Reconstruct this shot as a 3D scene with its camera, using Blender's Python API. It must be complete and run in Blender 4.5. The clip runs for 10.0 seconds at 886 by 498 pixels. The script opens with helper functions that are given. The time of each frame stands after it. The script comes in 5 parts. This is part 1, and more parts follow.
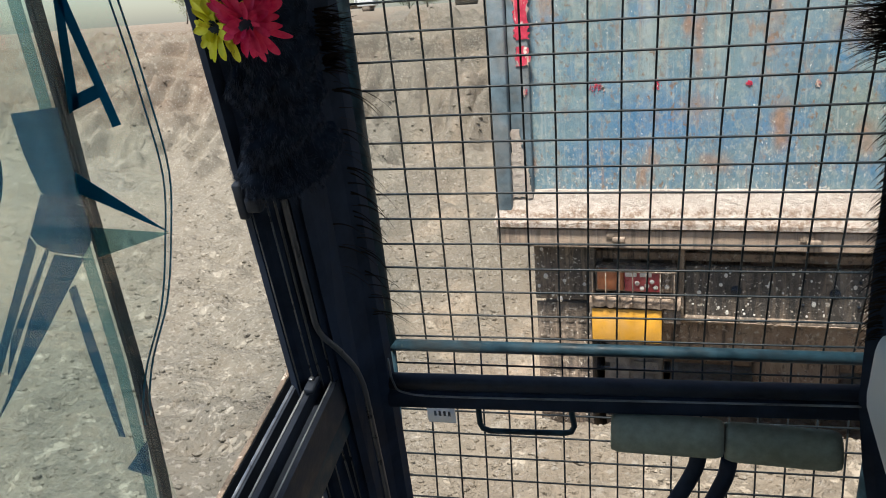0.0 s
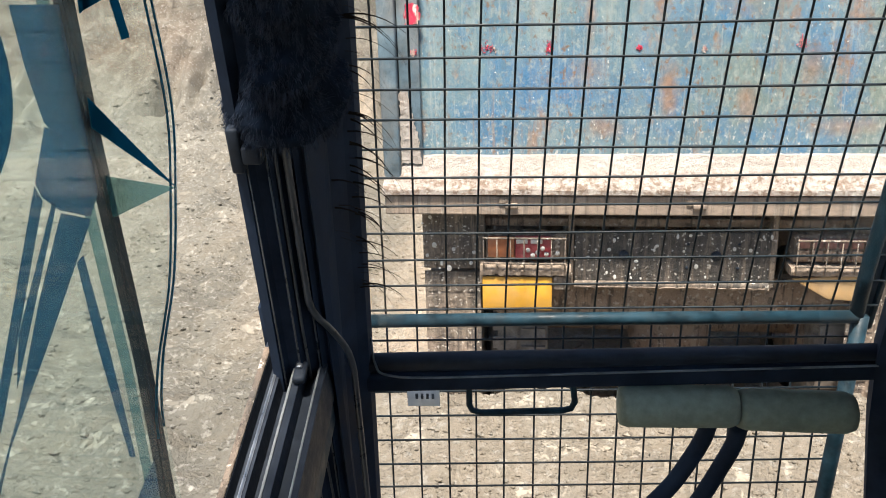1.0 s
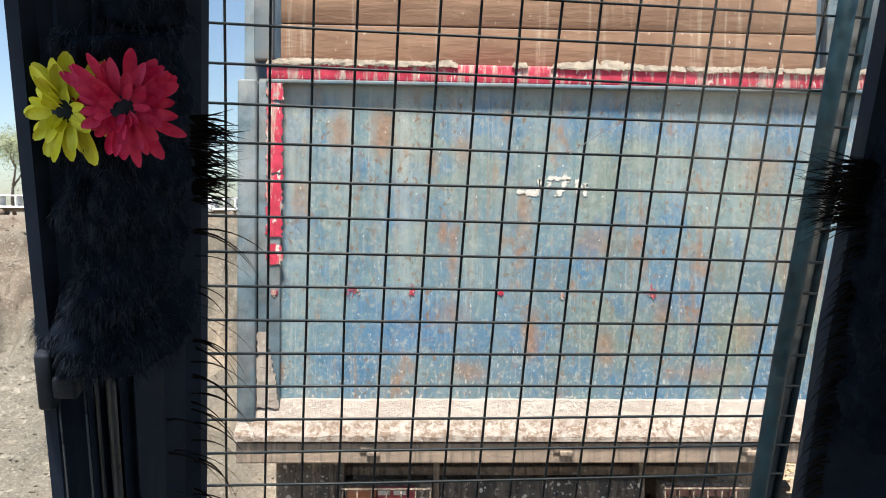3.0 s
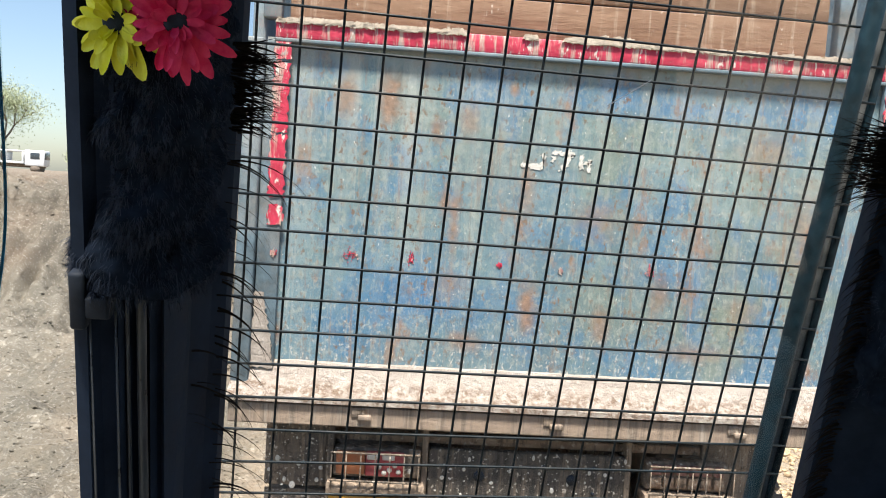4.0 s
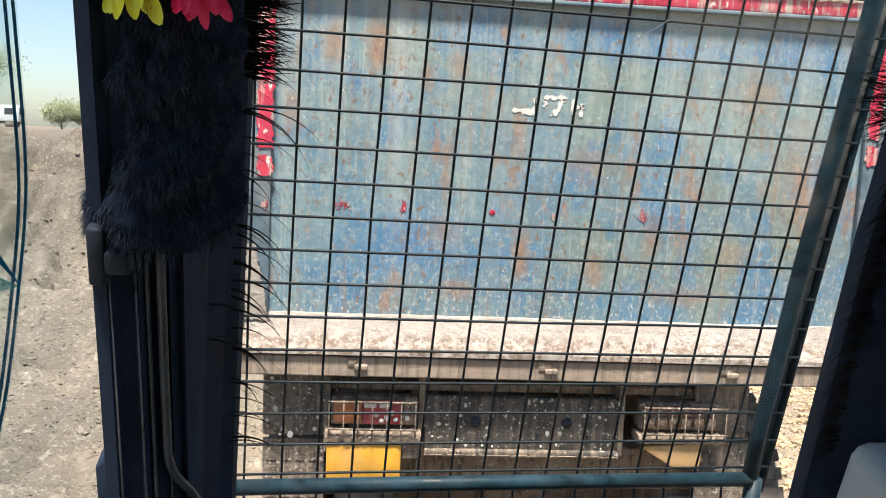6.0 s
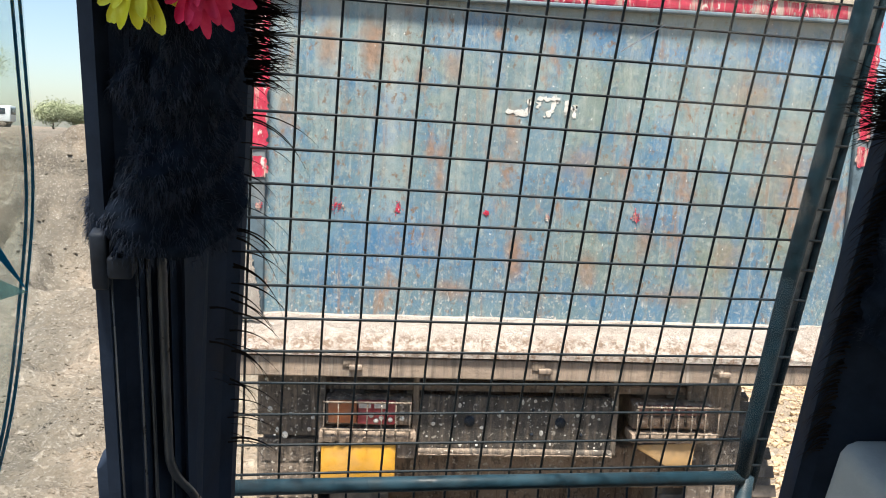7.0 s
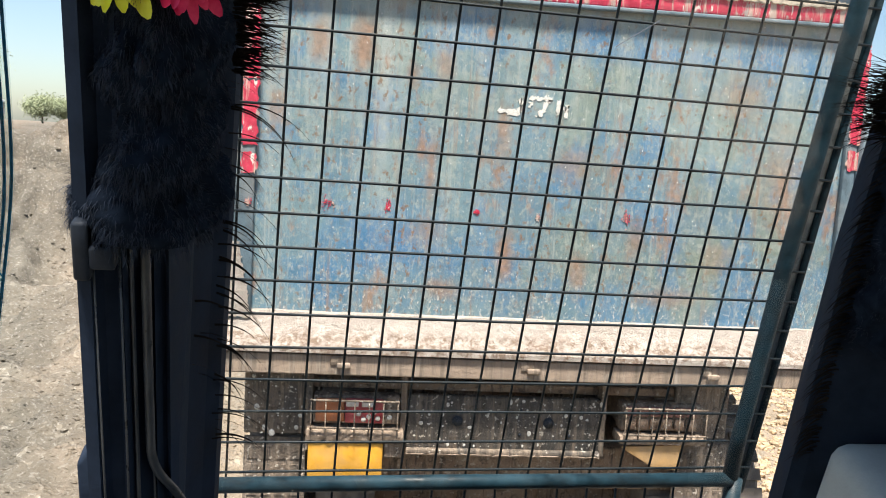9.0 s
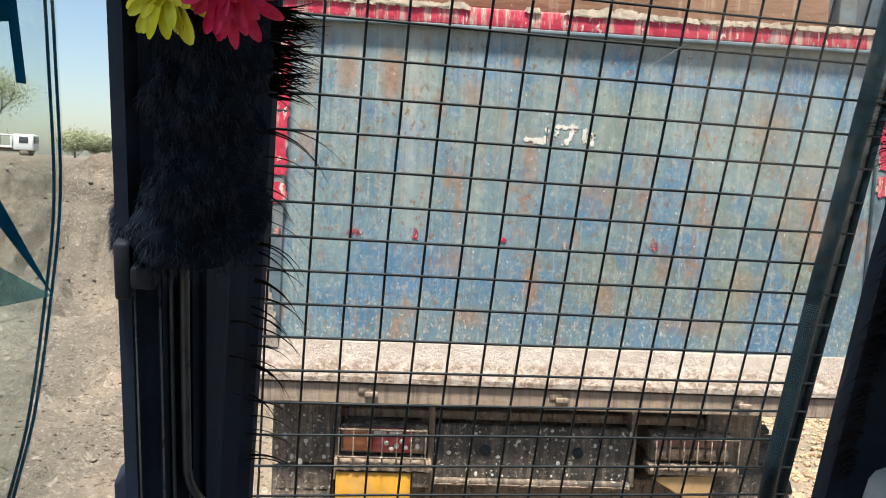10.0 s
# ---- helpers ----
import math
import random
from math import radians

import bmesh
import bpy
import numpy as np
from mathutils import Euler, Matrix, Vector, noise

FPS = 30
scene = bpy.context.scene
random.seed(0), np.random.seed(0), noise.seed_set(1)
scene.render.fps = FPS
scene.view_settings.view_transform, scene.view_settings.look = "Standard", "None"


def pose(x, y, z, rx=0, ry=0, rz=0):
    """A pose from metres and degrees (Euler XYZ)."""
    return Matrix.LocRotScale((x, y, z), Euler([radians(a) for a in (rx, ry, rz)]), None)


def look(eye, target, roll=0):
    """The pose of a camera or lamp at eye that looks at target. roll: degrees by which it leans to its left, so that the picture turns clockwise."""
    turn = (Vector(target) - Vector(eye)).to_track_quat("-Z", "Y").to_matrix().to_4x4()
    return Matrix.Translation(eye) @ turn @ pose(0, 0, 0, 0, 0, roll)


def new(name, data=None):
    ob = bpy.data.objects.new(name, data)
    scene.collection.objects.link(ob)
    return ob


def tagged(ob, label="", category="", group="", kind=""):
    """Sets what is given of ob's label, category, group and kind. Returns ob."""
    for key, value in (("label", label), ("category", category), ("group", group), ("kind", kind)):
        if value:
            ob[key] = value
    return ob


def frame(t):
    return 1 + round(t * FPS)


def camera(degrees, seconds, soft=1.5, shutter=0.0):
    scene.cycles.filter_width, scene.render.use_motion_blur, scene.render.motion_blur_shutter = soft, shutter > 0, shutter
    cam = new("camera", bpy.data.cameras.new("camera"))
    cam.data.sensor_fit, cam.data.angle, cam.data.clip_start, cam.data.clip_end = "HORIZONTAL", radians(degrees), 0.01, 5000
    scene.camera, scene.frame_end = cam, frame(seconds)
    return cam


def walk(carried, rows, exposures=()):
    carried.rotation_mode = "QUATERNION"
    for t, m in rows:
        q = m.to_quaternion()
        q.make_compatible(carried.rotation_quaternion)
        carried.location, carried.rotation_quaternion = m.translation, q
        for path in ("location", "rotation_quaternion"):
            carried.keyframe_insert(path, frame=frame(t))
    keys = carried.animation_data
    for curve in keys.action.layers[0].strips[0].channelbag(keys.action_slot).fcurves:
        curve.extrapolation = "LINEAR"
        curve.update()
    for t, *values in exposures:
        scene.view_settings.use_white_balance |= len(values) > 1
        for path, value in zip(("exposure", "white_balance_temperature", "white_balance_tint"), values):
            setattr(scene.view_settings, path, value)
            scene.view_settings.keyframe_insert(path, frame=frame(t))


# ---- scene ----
cam = camera(55.6, 10.0, soft=1.0)
PATH = [
    (0, (0.064, -3.388, 2.229), (-0.563, -1.573, 1.668), -4.15),
    (0.5, (-0.153, -3.297, 2.175), (-0.535, -1.436, 1.551), -2.14),
    (1, (-0.196, -3.295, 2.181), (-0.434, -1.416, 1.538), -1.71),
    (1.5, (-0.232, -3.274, 2.165), (-0.391, -1.390, 1.512), -1.31),
    (1.8, (-0.250, -3.258, 2.167), (-0.405, -1.365, 1.540), -0.91),
    (2, (-0.240, -3.246, 2.170), (-0.390, -1.298, 1.744), 0.53),
    (2.2, (-0.219, -3.231, 2.181), (-0.319, -1.262, 1.848), 1.78),
    (2.5, (-0.203, -3.210, 2.164), (-0.148, -1.216, 2.012), 1.19),
    (2.7, (-0.199, -3.194, 2.158), (-0.112, -1.198, 2.084), 0.30),
    (3.8, (-0.256, -3.195, 2.115), (-0.152, -1.200, 2.014), 3.22),
    (4, (-0.249, -3.191, 2.114), (-0.135, -1.198, 1.987), 3.65),
    (4.5, (-0.268, -3.182, 2.117), (-0.149, -1.196, 1.911), 2.64),
    (5, (-0.285, -3.174, 2.114), (-0.129, -1.193, 1.889), 3.05),
    (5.5, (-0.282, -3.173, 2.109), (-0.130, -1.194, 1.863), 2.73),
    (7, (-0.287, -3.187, 2.115), (-0.113, -1.210, 1.868), 2.55),
    (7.5, (-0.289, -3.194, 2.117), (-0.111, -1.217, 1.870), 2.92),
    (8, (-0.286, -3.180, 2.111), (-0.100, -1.205, 1.860), 3.05),
    (8.5, (-0.287, -3.181, 2.111), (-0.103, -1.205, 1.862), 3.12),
    (9, (-0.286, -3.175, 2.109), (-0.088, -1.200, 1.863), 3.35),
    (9.5, (-0.285, -3.179, 2.109), (-0.085, -1.202, 1.883), 3.29),
    (10, (-0.292, -3.185, 2.100), (-0.158, -1.197, 1.924), 2.89),
]
walk(cam, [(t, look(eye, target, roll)) for t, eye, target, roll in PATH], exposures=[(0.0, 1.04, 6750, 9), (0.5, 1.30, 6750, 9), (1.0, 1.42, 6750, 9), (1.6, 1.44, 6750, 9), (2.6, 1.20, 6750, 9), (3.8, 1.24, 6750, 9), (9.4, 1.27, 6800, 9), (10.0, 1.07, 6900, 9)])

# The cab's own axes: x right along the front guard, y ahead, z up in the leaning guard's plane.
CAB = Matrix((
    (0.99738, -0.06543, 0.03102, 0.3498),
    (0.07141, 0.95987, -0.27120, -1.8883),
    (-0.01203, 0.27270, 0.96202, 1.6111),
    (0, 0, 0, 1)))
# The mesh guard stands a little askew in front of the cab.
GUARD = Matrix((
    (0.99210, -0.11614, 0.04741, 0.3371),
    (0.12376, 0.96801, -0.21826, -1.9111),
    (-0.02054, 0.22240, 0.97474, 1.6160),
    (0, 0, 0, 1)))

# ---- world and sun ----
world = bpy.data.worlds.new("hazy_sky")
scene.world = world
world.use_nodes = True
wn = world.node_tree.nodes
sky = wn.new("ShaderNodeTexSky")
sky.sky_type = "NISHITA"
sky.sun_disc = False
sky.sun_elevation = radians(69)
sky.sun_rotation = radians(186)
sky.air_density = 1.0
sky.dust_density = 1.0
sky.ozone_density = 3.0
world.node_tree.links.new(sky.outputs[0], wn["Background"].inputs[0])
wn["Background"].inputs[1].default_value = 0.080
sun_data = bpy.data.lights.new("sun", "SUN")
sun_data.energy = 4.9
sun_data.angle = radians(9)
sun_data.color = (1.0, 0.965, 0.92)
sun = new("sun", sun_data)
se, sr = radians(69), radians(186)
sun_dir = Vector((math.sin(sr) * math.cos(se), math.cos(sr) * math.cos(se), math.sin(se)))
sun.matrix_world = look(sun_dir * 30, (0, 0, 0))


# ---- materials ----
class Mat:
    """Small node builder round one Principled material."""

    def __init__(self, name, rough=0.6, metal=0.0, spec=0.5):
        self.m = bpy.data.materials.new(name)
        self.m.use_nodes = True
        self.t = self.m.node_tree
        self.b = self.t.nodes["Principled BSDF"]
        self.b.inputs["Roughness"].default_value = rough
        self.b.inputs["Metallic"].default_value = metal
        self.b.inputs["Specular IOR Level"].default_value = spec
        self.co = self.t.nodes.new("ShaderNodeTexCoord").outputs["Object"]

    def n(self, kind, **kw):
        node = self.t.nodes.new(kind)
        for k, v in kw.items():
            node.inputs[k].default_value = v
        return node

    def link(self, a, b):
        self.t.links.new(a, b)

    def mapped(self, scale):
        mp = self.n("ShaderNodeMapping")
        mp.inputs["Scale"].default_value = scale
        self.link(self.co, mp.inputs[0])
        return mp.outputs[0]

    def noise(self, scale, detail=5, rough=0.6, stretch=(1, 1, 1), lo=0.35, hi=0.65):
        nz = self.n("ShaderNodeTexNoise", Scale=scale, Detail=detail, Roughness=rough)
        self.link(self.mapped(stretch), nz.inputs["Vector"])
        mr = self.n("ShaderNodeMapRange")
        mr.inputs["From Min"].default_value = lo
        mr.inputs["From Max"].default_value = hi
        self.link(nz.outputs["Fac"], mr.inputs["Value"])
        return mr.outputs[0]

    def mix(self, fac, a, b):
        mx = self.t.nodes.new("ShaderNodeMix")
        mx.data_type = "RGBA"
        for v, s in ((fac, mx.inputs[0]), (a, mx.inputs[6]), (b, mx.inputs[7])):
            if isinstance(v, (int, float)):
                s.default_value = v
            elif isinstance(v, tuple):
                s.default_value = (*v, 1)
            else:
                self.link(v, s)
        return mx.outputs[2]

    def math(self, op, a, b=0.0):
        mt = self.t.nodes.new("ShaderNodeMath")
        mt.operation = op
        mt.use_clamp = True
        for v, s in ((a, mt.inputs[0]), (b, mt.inputs[1])):
            if isinstance(v, (int, float)):
                s.default_value = v
            else:
                self.link(v, s)
        return mt.outputs[0]

    def blob(self, x, z, rx, rz, edge=0.5, wob=0.35):
        """A stain with a ragged edge, round one place of the x-z plane."""
        mp = self.n("ShaderNodeMapping")
        mp.vector_type = "TEXTURE"
        mp.inputs["Location"].default_value = (x, 0, z)
        mp.inputs["Scale"].default_value = (rx, 50, rz)
        self.link(self.co, mp.inputs[0])
        ln = self.t.nodes.new("ShaderNodeVectorMath")
        ln.operation = "LENGTH"
        self.link(mp.outputs[0], ln.inputs[0])
        nz = self.n("ShaderNodeTexNoise", Scale=18.0, Detail=5.0)
        self.link(self.co, nz.inputs["Vector"])
        ad = self.t.nodes.new("ShaderNodeMath")
        ad.operation = "MULTIPLY_ADD"
        self.link(nz.outputs["Fac"], ad.inputs[0])
        ad.inputs[1].default_value = wob * 4
        self.link(ln.outputs["Value"], ad.inputs[2])
        mr = self.n("ShaderNodeMapRange")
        mr.inputs["From Min"].default_value = 1 + wob * 2
        mr.inputs["From Max"].default_value = 1 + wob * 2 - edge
        self.link(ad.outputs[0], mr.inputs["Value"])
        return mr.outputs[0]

    def colour(self, c):
        if isinstance(c, tuple):
            self.b.inputs["Base Color"].default_value = (*c, 1)
        else:
            self.link(c, self.b.inputs["Base Color"])
        return self

    def rough(self, lo, hi, fac):
        mr = self.n("ShaderNodeMapRange")
        mr.inputs["To Min"].default_value = lo
        mr.inputs["To Max"].default_value = hi
        self.link(fac, mr.inputs["Value"])
        self.link(mr.outputs[0], self.b.inputs["Roughness"])
        return self

    def bump(self, h, strength=0.3, dist=0.01):
        bp = self.n("ShaderNodeBump", Strength=strength, Distance=dist)
        self.link(h, bp.inputs["Height"])
        self.link(bp.outputs[0], self.b.inputs["Normal"])
        return self


def simple(name, base, rough=0.6, metal=0.0, vary=0.25, scale=25.0, dust=0.0, spec=0.5):
    """Paint, rubber or metal with grain, and dust lying in patches."""
    m = Mat(name, rough, metal, spec)
    a = tuple(c * (1 - vary) for c in base)
    b = tuple(min(1, c * (1 + vary)) for c in base)
    g = m.noise(scale, 6, 0.65)
    c = m.mix(g, a, b)
    if dust:
        c = m.mix(m.math("MULTIPLY", m.noise(scale * 0.4, 7, 0.7, lo=0.45, hi=0.75), dust), c, (0.42, 0.34, 0.26))
    m.colour(c).bump(m.noise(scale * 4, 4), 0.12, 0.002).rough(max(0.05, rough - 0.12), min(1, rough + 0.15), g)
    return m.m


def tailgate_paint():
    m = Mat("worn_blue_paint", 0.55)
    sx = m.n("ShaderNodeSeparateXYZ")
    m.link(m.co, sx.inputs[0])

    def band(axis, a, b):
        mr = m.n("ShaderNodeMapRange")
        mr.inputs["From Min"].default_value = a
        mr.inputs["From Max"].default_value = b
        m.link(sx.outputs[axis], mr.inputs["Value"])
        return mr.outputs[0]

    # sound blue low down and in patches, bleached grey-teal above, olive towards one side
    worn = m.math("ADD", m.math("MULTIPLY", band("Z", 1.55, 2.35), 0.55), m.math("MULTIPLY", m.noise(2.4, 6, 0.6, lo=0.42, hi=0.58), 0.65))
    c = m.mix(worn, (0.046, 0.160, 0.290), (0.175, 0.252, 0.252))
    olive = m.math("MULTIPLY", m.noise(1.9, 6, 0.6, (1.1, 1, 0.8), 0.44, 0.60), m.math("ADD", 0.35, m.math("MULTIPLY", band("X", -0.1, 1.0), 0.5)))
    c = m.mix(olive, c, (0.178, 0.205, 0.150))
    c = m.mix(m.math("MULTIPLY", m.noise(4.5, 6, 0.6, (1, 1, 0.75), 0.52, 0.62), 0.7), c, (0.042, 0.160, 0.300))
    c = m.mix(m.math("MULTIPLY", m.blob(0.85, 2.50, 0.95, 0.075, 0.9), 0.6), c, (0.060, 0.175, 0.330))
    c = m.mix(m.math("MULTIPLY", m.blob(-0.15, 1.72, 0.45, 0.14, 0.9), 0.45), c, (0.034, 0.150, 0.320))
    c = m.mix(m.math("MULTIPLY", m.blob(0.95, 1.86, 0.40, 0.12, 0.9), 0.4), c, (0.045, 0.160, 0.310))
    c = m.mix(m.math("MULTIPLY", m.noise(7, 6, 0.65, (1, 1, 0.7), 0.55, 0.66), 0.5), c, (0.085, 0.165, 0.215))
    # broad bleached runs from the rail down
    runs = m.math("MULTIPLY", m.noise(3.6, 5, 0.6, (3.4, 1, 0.10), 0.44, 0.62), m.math("MULTIPLY", m.math("ADD", 0.12, m.math("MULTIPLY", band("Z", 1.75, 2.55), 0.5)), m.math("ADD", 0.45, band("X", 0.3, -0.4))))
    c = m.mix(runs, c, (0.435, 0.435, 0.390))
    thin = m.math("MULTIPLY", m.noise(14.0, 5, 0.65, (4.2, 1, 0.10), 0.56, 0.66), 0.38)
    c = m.mix(thin, c, (0.43, 0.425, 0.385))
    # scuffed grain
    c = m.mix(m.math("MULTIPLY", m.noise(22, 7, 0.75, (1, 1, 0.8), 0.52, 0.64), 0.45), c, (0.060, 0.120, 0.165))
    c = m.mix(m.math("MULTIPLY", m.noise(34, 7, 0.75, (1, 1, 0.8), 0.51, 0.60), 0.6), c, (0.320, 0.340, 0.300))
    c = m.mix(m.math("MULTIPLY", m.noise(85, 5, 0.8, (1, 1, 0.6), 0.56, 0.62), 0.5), c, (0.40, 0.40, 0.35))
    # rust: freckles in drifts, then blooms and the runs under them
    freckle = m.math("MULTIPLY", m.noise(44, 6, 0.7, (1, 1, 0.7), 0.54, 0.62), m.noise(3.2, 6, 0.65, lo=0.40, hi=0.56))
    c = m.mix(m.math("MULTIPLY", freckle, 0.9), c, (0.185, 0.110, 0.066))
    rust = m.math("MULTIPLY", m.noise(5.5, 7, 0.7, (1.1, 1, 0.5), 0.56, 0.64), 0.85)
    for x, z, rx, rz, w in ((0.27, 1.70, 0.050, 0.13, 0.95), (-0.03, 2.03, 0.030, 0.17, 0.8), (-0.30, 2.47, 0.065, 0.14, 0.95),
                            (-0.46, 2.47, 0.055, 0.11, 0.8), (0.0, 2.40, 0.05, 0.09, 0.6), (-0.12, 2.36, 0.03, 0.07, 0.75), (0.234, 2.19, 0.035, 0.09, 0.75), (-0.07, 2.09, 0.025, 0.08, 0.85), (-0.62, 2.20, 0.03, 0.10, 0.5), (0.03, 1.56, 0.10, 0.05, 0.7), (-0.04, 1.77, 0.09, 0.07, 0.45),
                            (0.24, 2.14, 0.04, 0.20, 0.5), (0.52, 2.06, 0.13, 0.10, 0.5), (1.35, 2.05, 0.10, 0.25, 0.5),
                            (0.56, 1.64, 0.05, 0.11, 0.65), (1.16, 2.35, 0.14, 0.12, 0.45), (0.92, 1.56, 0.18, 0.05, 0.55),
                            (0.78, 1.78, 0.05, 0.12, 0.6), (0.166, 2.53, 0.026, 0.032, 0.95), (1.12, 1.72, 0.08, 0.10, 0.4)):
        rust = m.math("MAXIMUM", rust, m.math("MULTIPLY", m.blob(x, z, rx, rz, 0.75), w))
    c = m.mix(m.math("MULTIPLY", rust, 0.88), c, m.mix(m.noise(40, 4), (0.195, 0.105, 0.060), (0.36, 0.205, 0.125)))
    drips = m.math("MULTIPLY", m.noise(6, 6, 0.65, (3.6, 1, 0.2), 0.575, 0.68), 0.6)
    c = m.mix(drips, c, (0.265, 0.165, 0.105))
    # pale grey band under the rail, broken by noise
    top = m.math("MULTIPLY", band("Z", 2.56, 2.63), m.noise(5, 6, 0.6, (2, 1, 0.3), 0.3, 0.6))
    c = m.mix(m.math("MULTIPLY", top, 0.75), c, (0.33, 0.33, 0.30))
    # thrown slurry: sparse flecks, thick at the foot
    spots = m.noise(84, 4, 0.6, (1, 1, 0.6), 0.655, 0.68)
    c = m.mix(m.math("MULTIPLY", spots, 0.85), c, (0.66, 0.63, 0.57))
    splash = m.math("MULTIPLY", band("Z", 1.74, 1.46), m.noise(70, 5, 0.7, (1, 1, 0.7), 0.57, 0.61))
    c = m.mix(m.math("MULTIPLY", splash, 0.9), c, (0.56, 0.51, 0.445))
    m.colour(c).rough(0.45, 0.8, m.noise(12, 5)).bump(m.noise(5.0, 5, 0.6), 0.22, 0.015)
    return m.m


def soil(name, a, b, d):
    m = Mat(name, 0.95, spec=0.15)
    c = m.mix(m.noise(0.45, 8, 0.65, lo=0.4, hi=0.62), a, b)
    c = m.mix(m.math("MULTIPLY", m.noise(2.2, 8, 0.7, lo=0.46, hi=0.64), 0.45), c, (0.235, 0.195, 0.148))
    sp = m.n("ShaderNodeSeparateXYZ")
    m.link(m.co, sp.inputs[0])
    cut = m.n("ShaderNodeMapRange")
    cut.inputs["From Min"].default_value = 0.40
    cut.inputs["From Max"].default_value = 0.95
    m.link(sp.outputs["Z"], cut.inputs["Value"])
    far = m.n("ShaderNodeMapRange")
    far.inputs["From Min"].default_value = 5.0
    far.inputs["From Max"].default_value = 8.0
    m.link(sp.outputs["Y"], far.inputs["Value"])
    # darker native soil away from the tipped sand
    native = m.n("ShaderNodeMapRange")
    native.inputs["From Min"].default_value = 0.6
    native.inputs["From Max"].default_value = 4.5
    m.link(sp.outputs["Y"], native.inputs["Value"])
    skew = m.t.nodes.new("ShaderNodeMath")
    skew.operation = "MULTIPLY_ADD"
    skew.inputs[1].default_value = 0.36
    m.link(sp.outputs["Y"], skew.inputs[0])
    m.link(sp.outputs["X"], skew.inputs[2])
    side = m.n("ShaderNodeMapRange")
    side.inputs["From Min"].default_value = -1.3
    side.inputs["From Max"].default_value = -2.1
    m.link(skew.outputs[0], side.inputs["Value"])
    tan = m.n("ShaderNodeMapRange")
    tan.inputs["From Min"].default_value = -1.9
    tan.inputs["From Max"].default_value = -1.1
    m.link(skew.outputs[0], tan.inputs["Value"])
    beyond = m.n("ShaderNodeMapRange")
    beyond.inputs["From Min"].default_value = 0.2
    beyond.inputs["From Max"].default_value = 0.9
    m.link(sp.outputs["Y"], beyond.inputs["Value"])
    near = m.n("ShaderNodeMapRange")
    near.inputs["From Min"].default_value = -1.8
    near.inputs["From Max"].default_value = -0.4
    m.link(sp.outputs["X"], near.inputs["Value"])
    c = m.mix(m.math("MULTIPLY", near.outputs[0], m.noise(1.6, 7, 0.7, lo=0.25, hi=0.5)), c, (0.268, 0.224, 0.170))
    c = m.mix(m.math("MULTIPLY", m.math("MULTIPLY", tan.outputs[0], beyond.outputs[0]), m.noise(1.4, 7, 0.7, lo=0.15, hi=0.5)), c, (0.430, 0.335, 0.245))
    c = m.mix(m.math("MULTIPLY", m.math("MULTIPLY", native.outputs[0], side.outputs[0]), m.noise(0.9, 7, 0.7, lo=0.05, hi=0.5)), c, (0.205, 0.186, 0.150))
    c = m.mix(m.math("MULTIPLY", m.math("MULTIPLY", cut.outputs[0], far.outputs[0]), m.noise(1.2, 8, 0.7, (0.8, 0.8, 2.0), 0.30, 0.56)), c, (0.162, 0.122, 0.090))
    grey = m.n("ShaderNodeMapRange")
    grey.inputs["From Min"].default_value = 3.4
    grey.inputs["From Max"].default_value = 1.2
    m.link(sp.outputs["Y"], grey.inputs["Value"])
    c = m.mix(m.math("MULTIPLY", m.math("MULTIPLY", grey.outputs[0], side.outputs[0]), m.noise(1.3, 7, 0.65, lo=0.10, hi=0.50)), c, (0.188, 0.175, 0.144))
    c = m.mix(m.math("MULTIPLY", m.noise(7, 8, 0.7, lo=0.48, hi=0.66), 0.35), c, d)
    c = m.mix(m.math("MULTIPLY", m.noise(38, 5, 0.7, lo=0.5, hi=0.68), 0.35), c, tuple(v * 0.6 for v in d))
    # shade on the ground by the cab's left front, put into the colour
    shade_start = m.n("ShaderNodeMapRange")
    shade_start.inputs["From Min"].default_value = -0.9
    shade_start.inputs["From Max"].default_value = -1.5
    m.link(sp.outputs["X"], shade_start.inputs["Value"])
    shade_end = m.n("ShaderNodeMapRange")
    shade_end.inputs["From Min"].default_value = -2.6
    shade_end.inputs["From Max"].default_value = -1.9
    m.link(skew.outputs[0], shade_end.inputs["Value"])
    ground_shade = m.math("MULTIPLY", m.math("MULTIPLY", shade_start.outputs[0], shade_end.outputs[0]), m.noise(0.8, 6, 0.6, (1.6, 0.6, 1), 0.30, 0.52))
    c = m.mix(m.math("MULTIPLY", ground_shade, 0.75), c, (0.125, 0.117, 0.098))
    vo = m.n("ShaderNodeTexVoronoi", Scale=11.0, Randomness=1.0)
    m.link(m.co, vo.inputs["Vector"])
    vo2 = m.n("ShaderNodeTexVoronoi", Scale=34.0, Randomness=1.0)
    m.link(m.co, vo2.inputs["Vector"])
    lump = m.math("ADD", m.math("MULTIPLY", vo.outputs["Distance"], 0.10), m.math("MULTIPLY", vo2.outputs["Distance"], 0.13))
    h = m.math("ADD", m.math("ADD", m.math("MULTIPLY", m.noise(7, 6, 0.55, lo=0.2, hi=0.8), 0.5), m.math("MULTIPLY", m.noise(42, 6, 0.7, lo=0.25, hi=0.75), 0.30)), m.math("SUBTRACT", 0.6, lump))
    c = m.mix(m.math("MULTIPLY", m.noise(9, 5, 0.6, lo=0.50, hi=0.62), 0.35), c, (0.188, 0.157, 0.117))
    c = m.mix(m.math("MULTIPLY", m.noise(26, 5, 0.6, lo=0.53, hi=0.63), 0.42), c, (0.150, 0.130, 0.100))
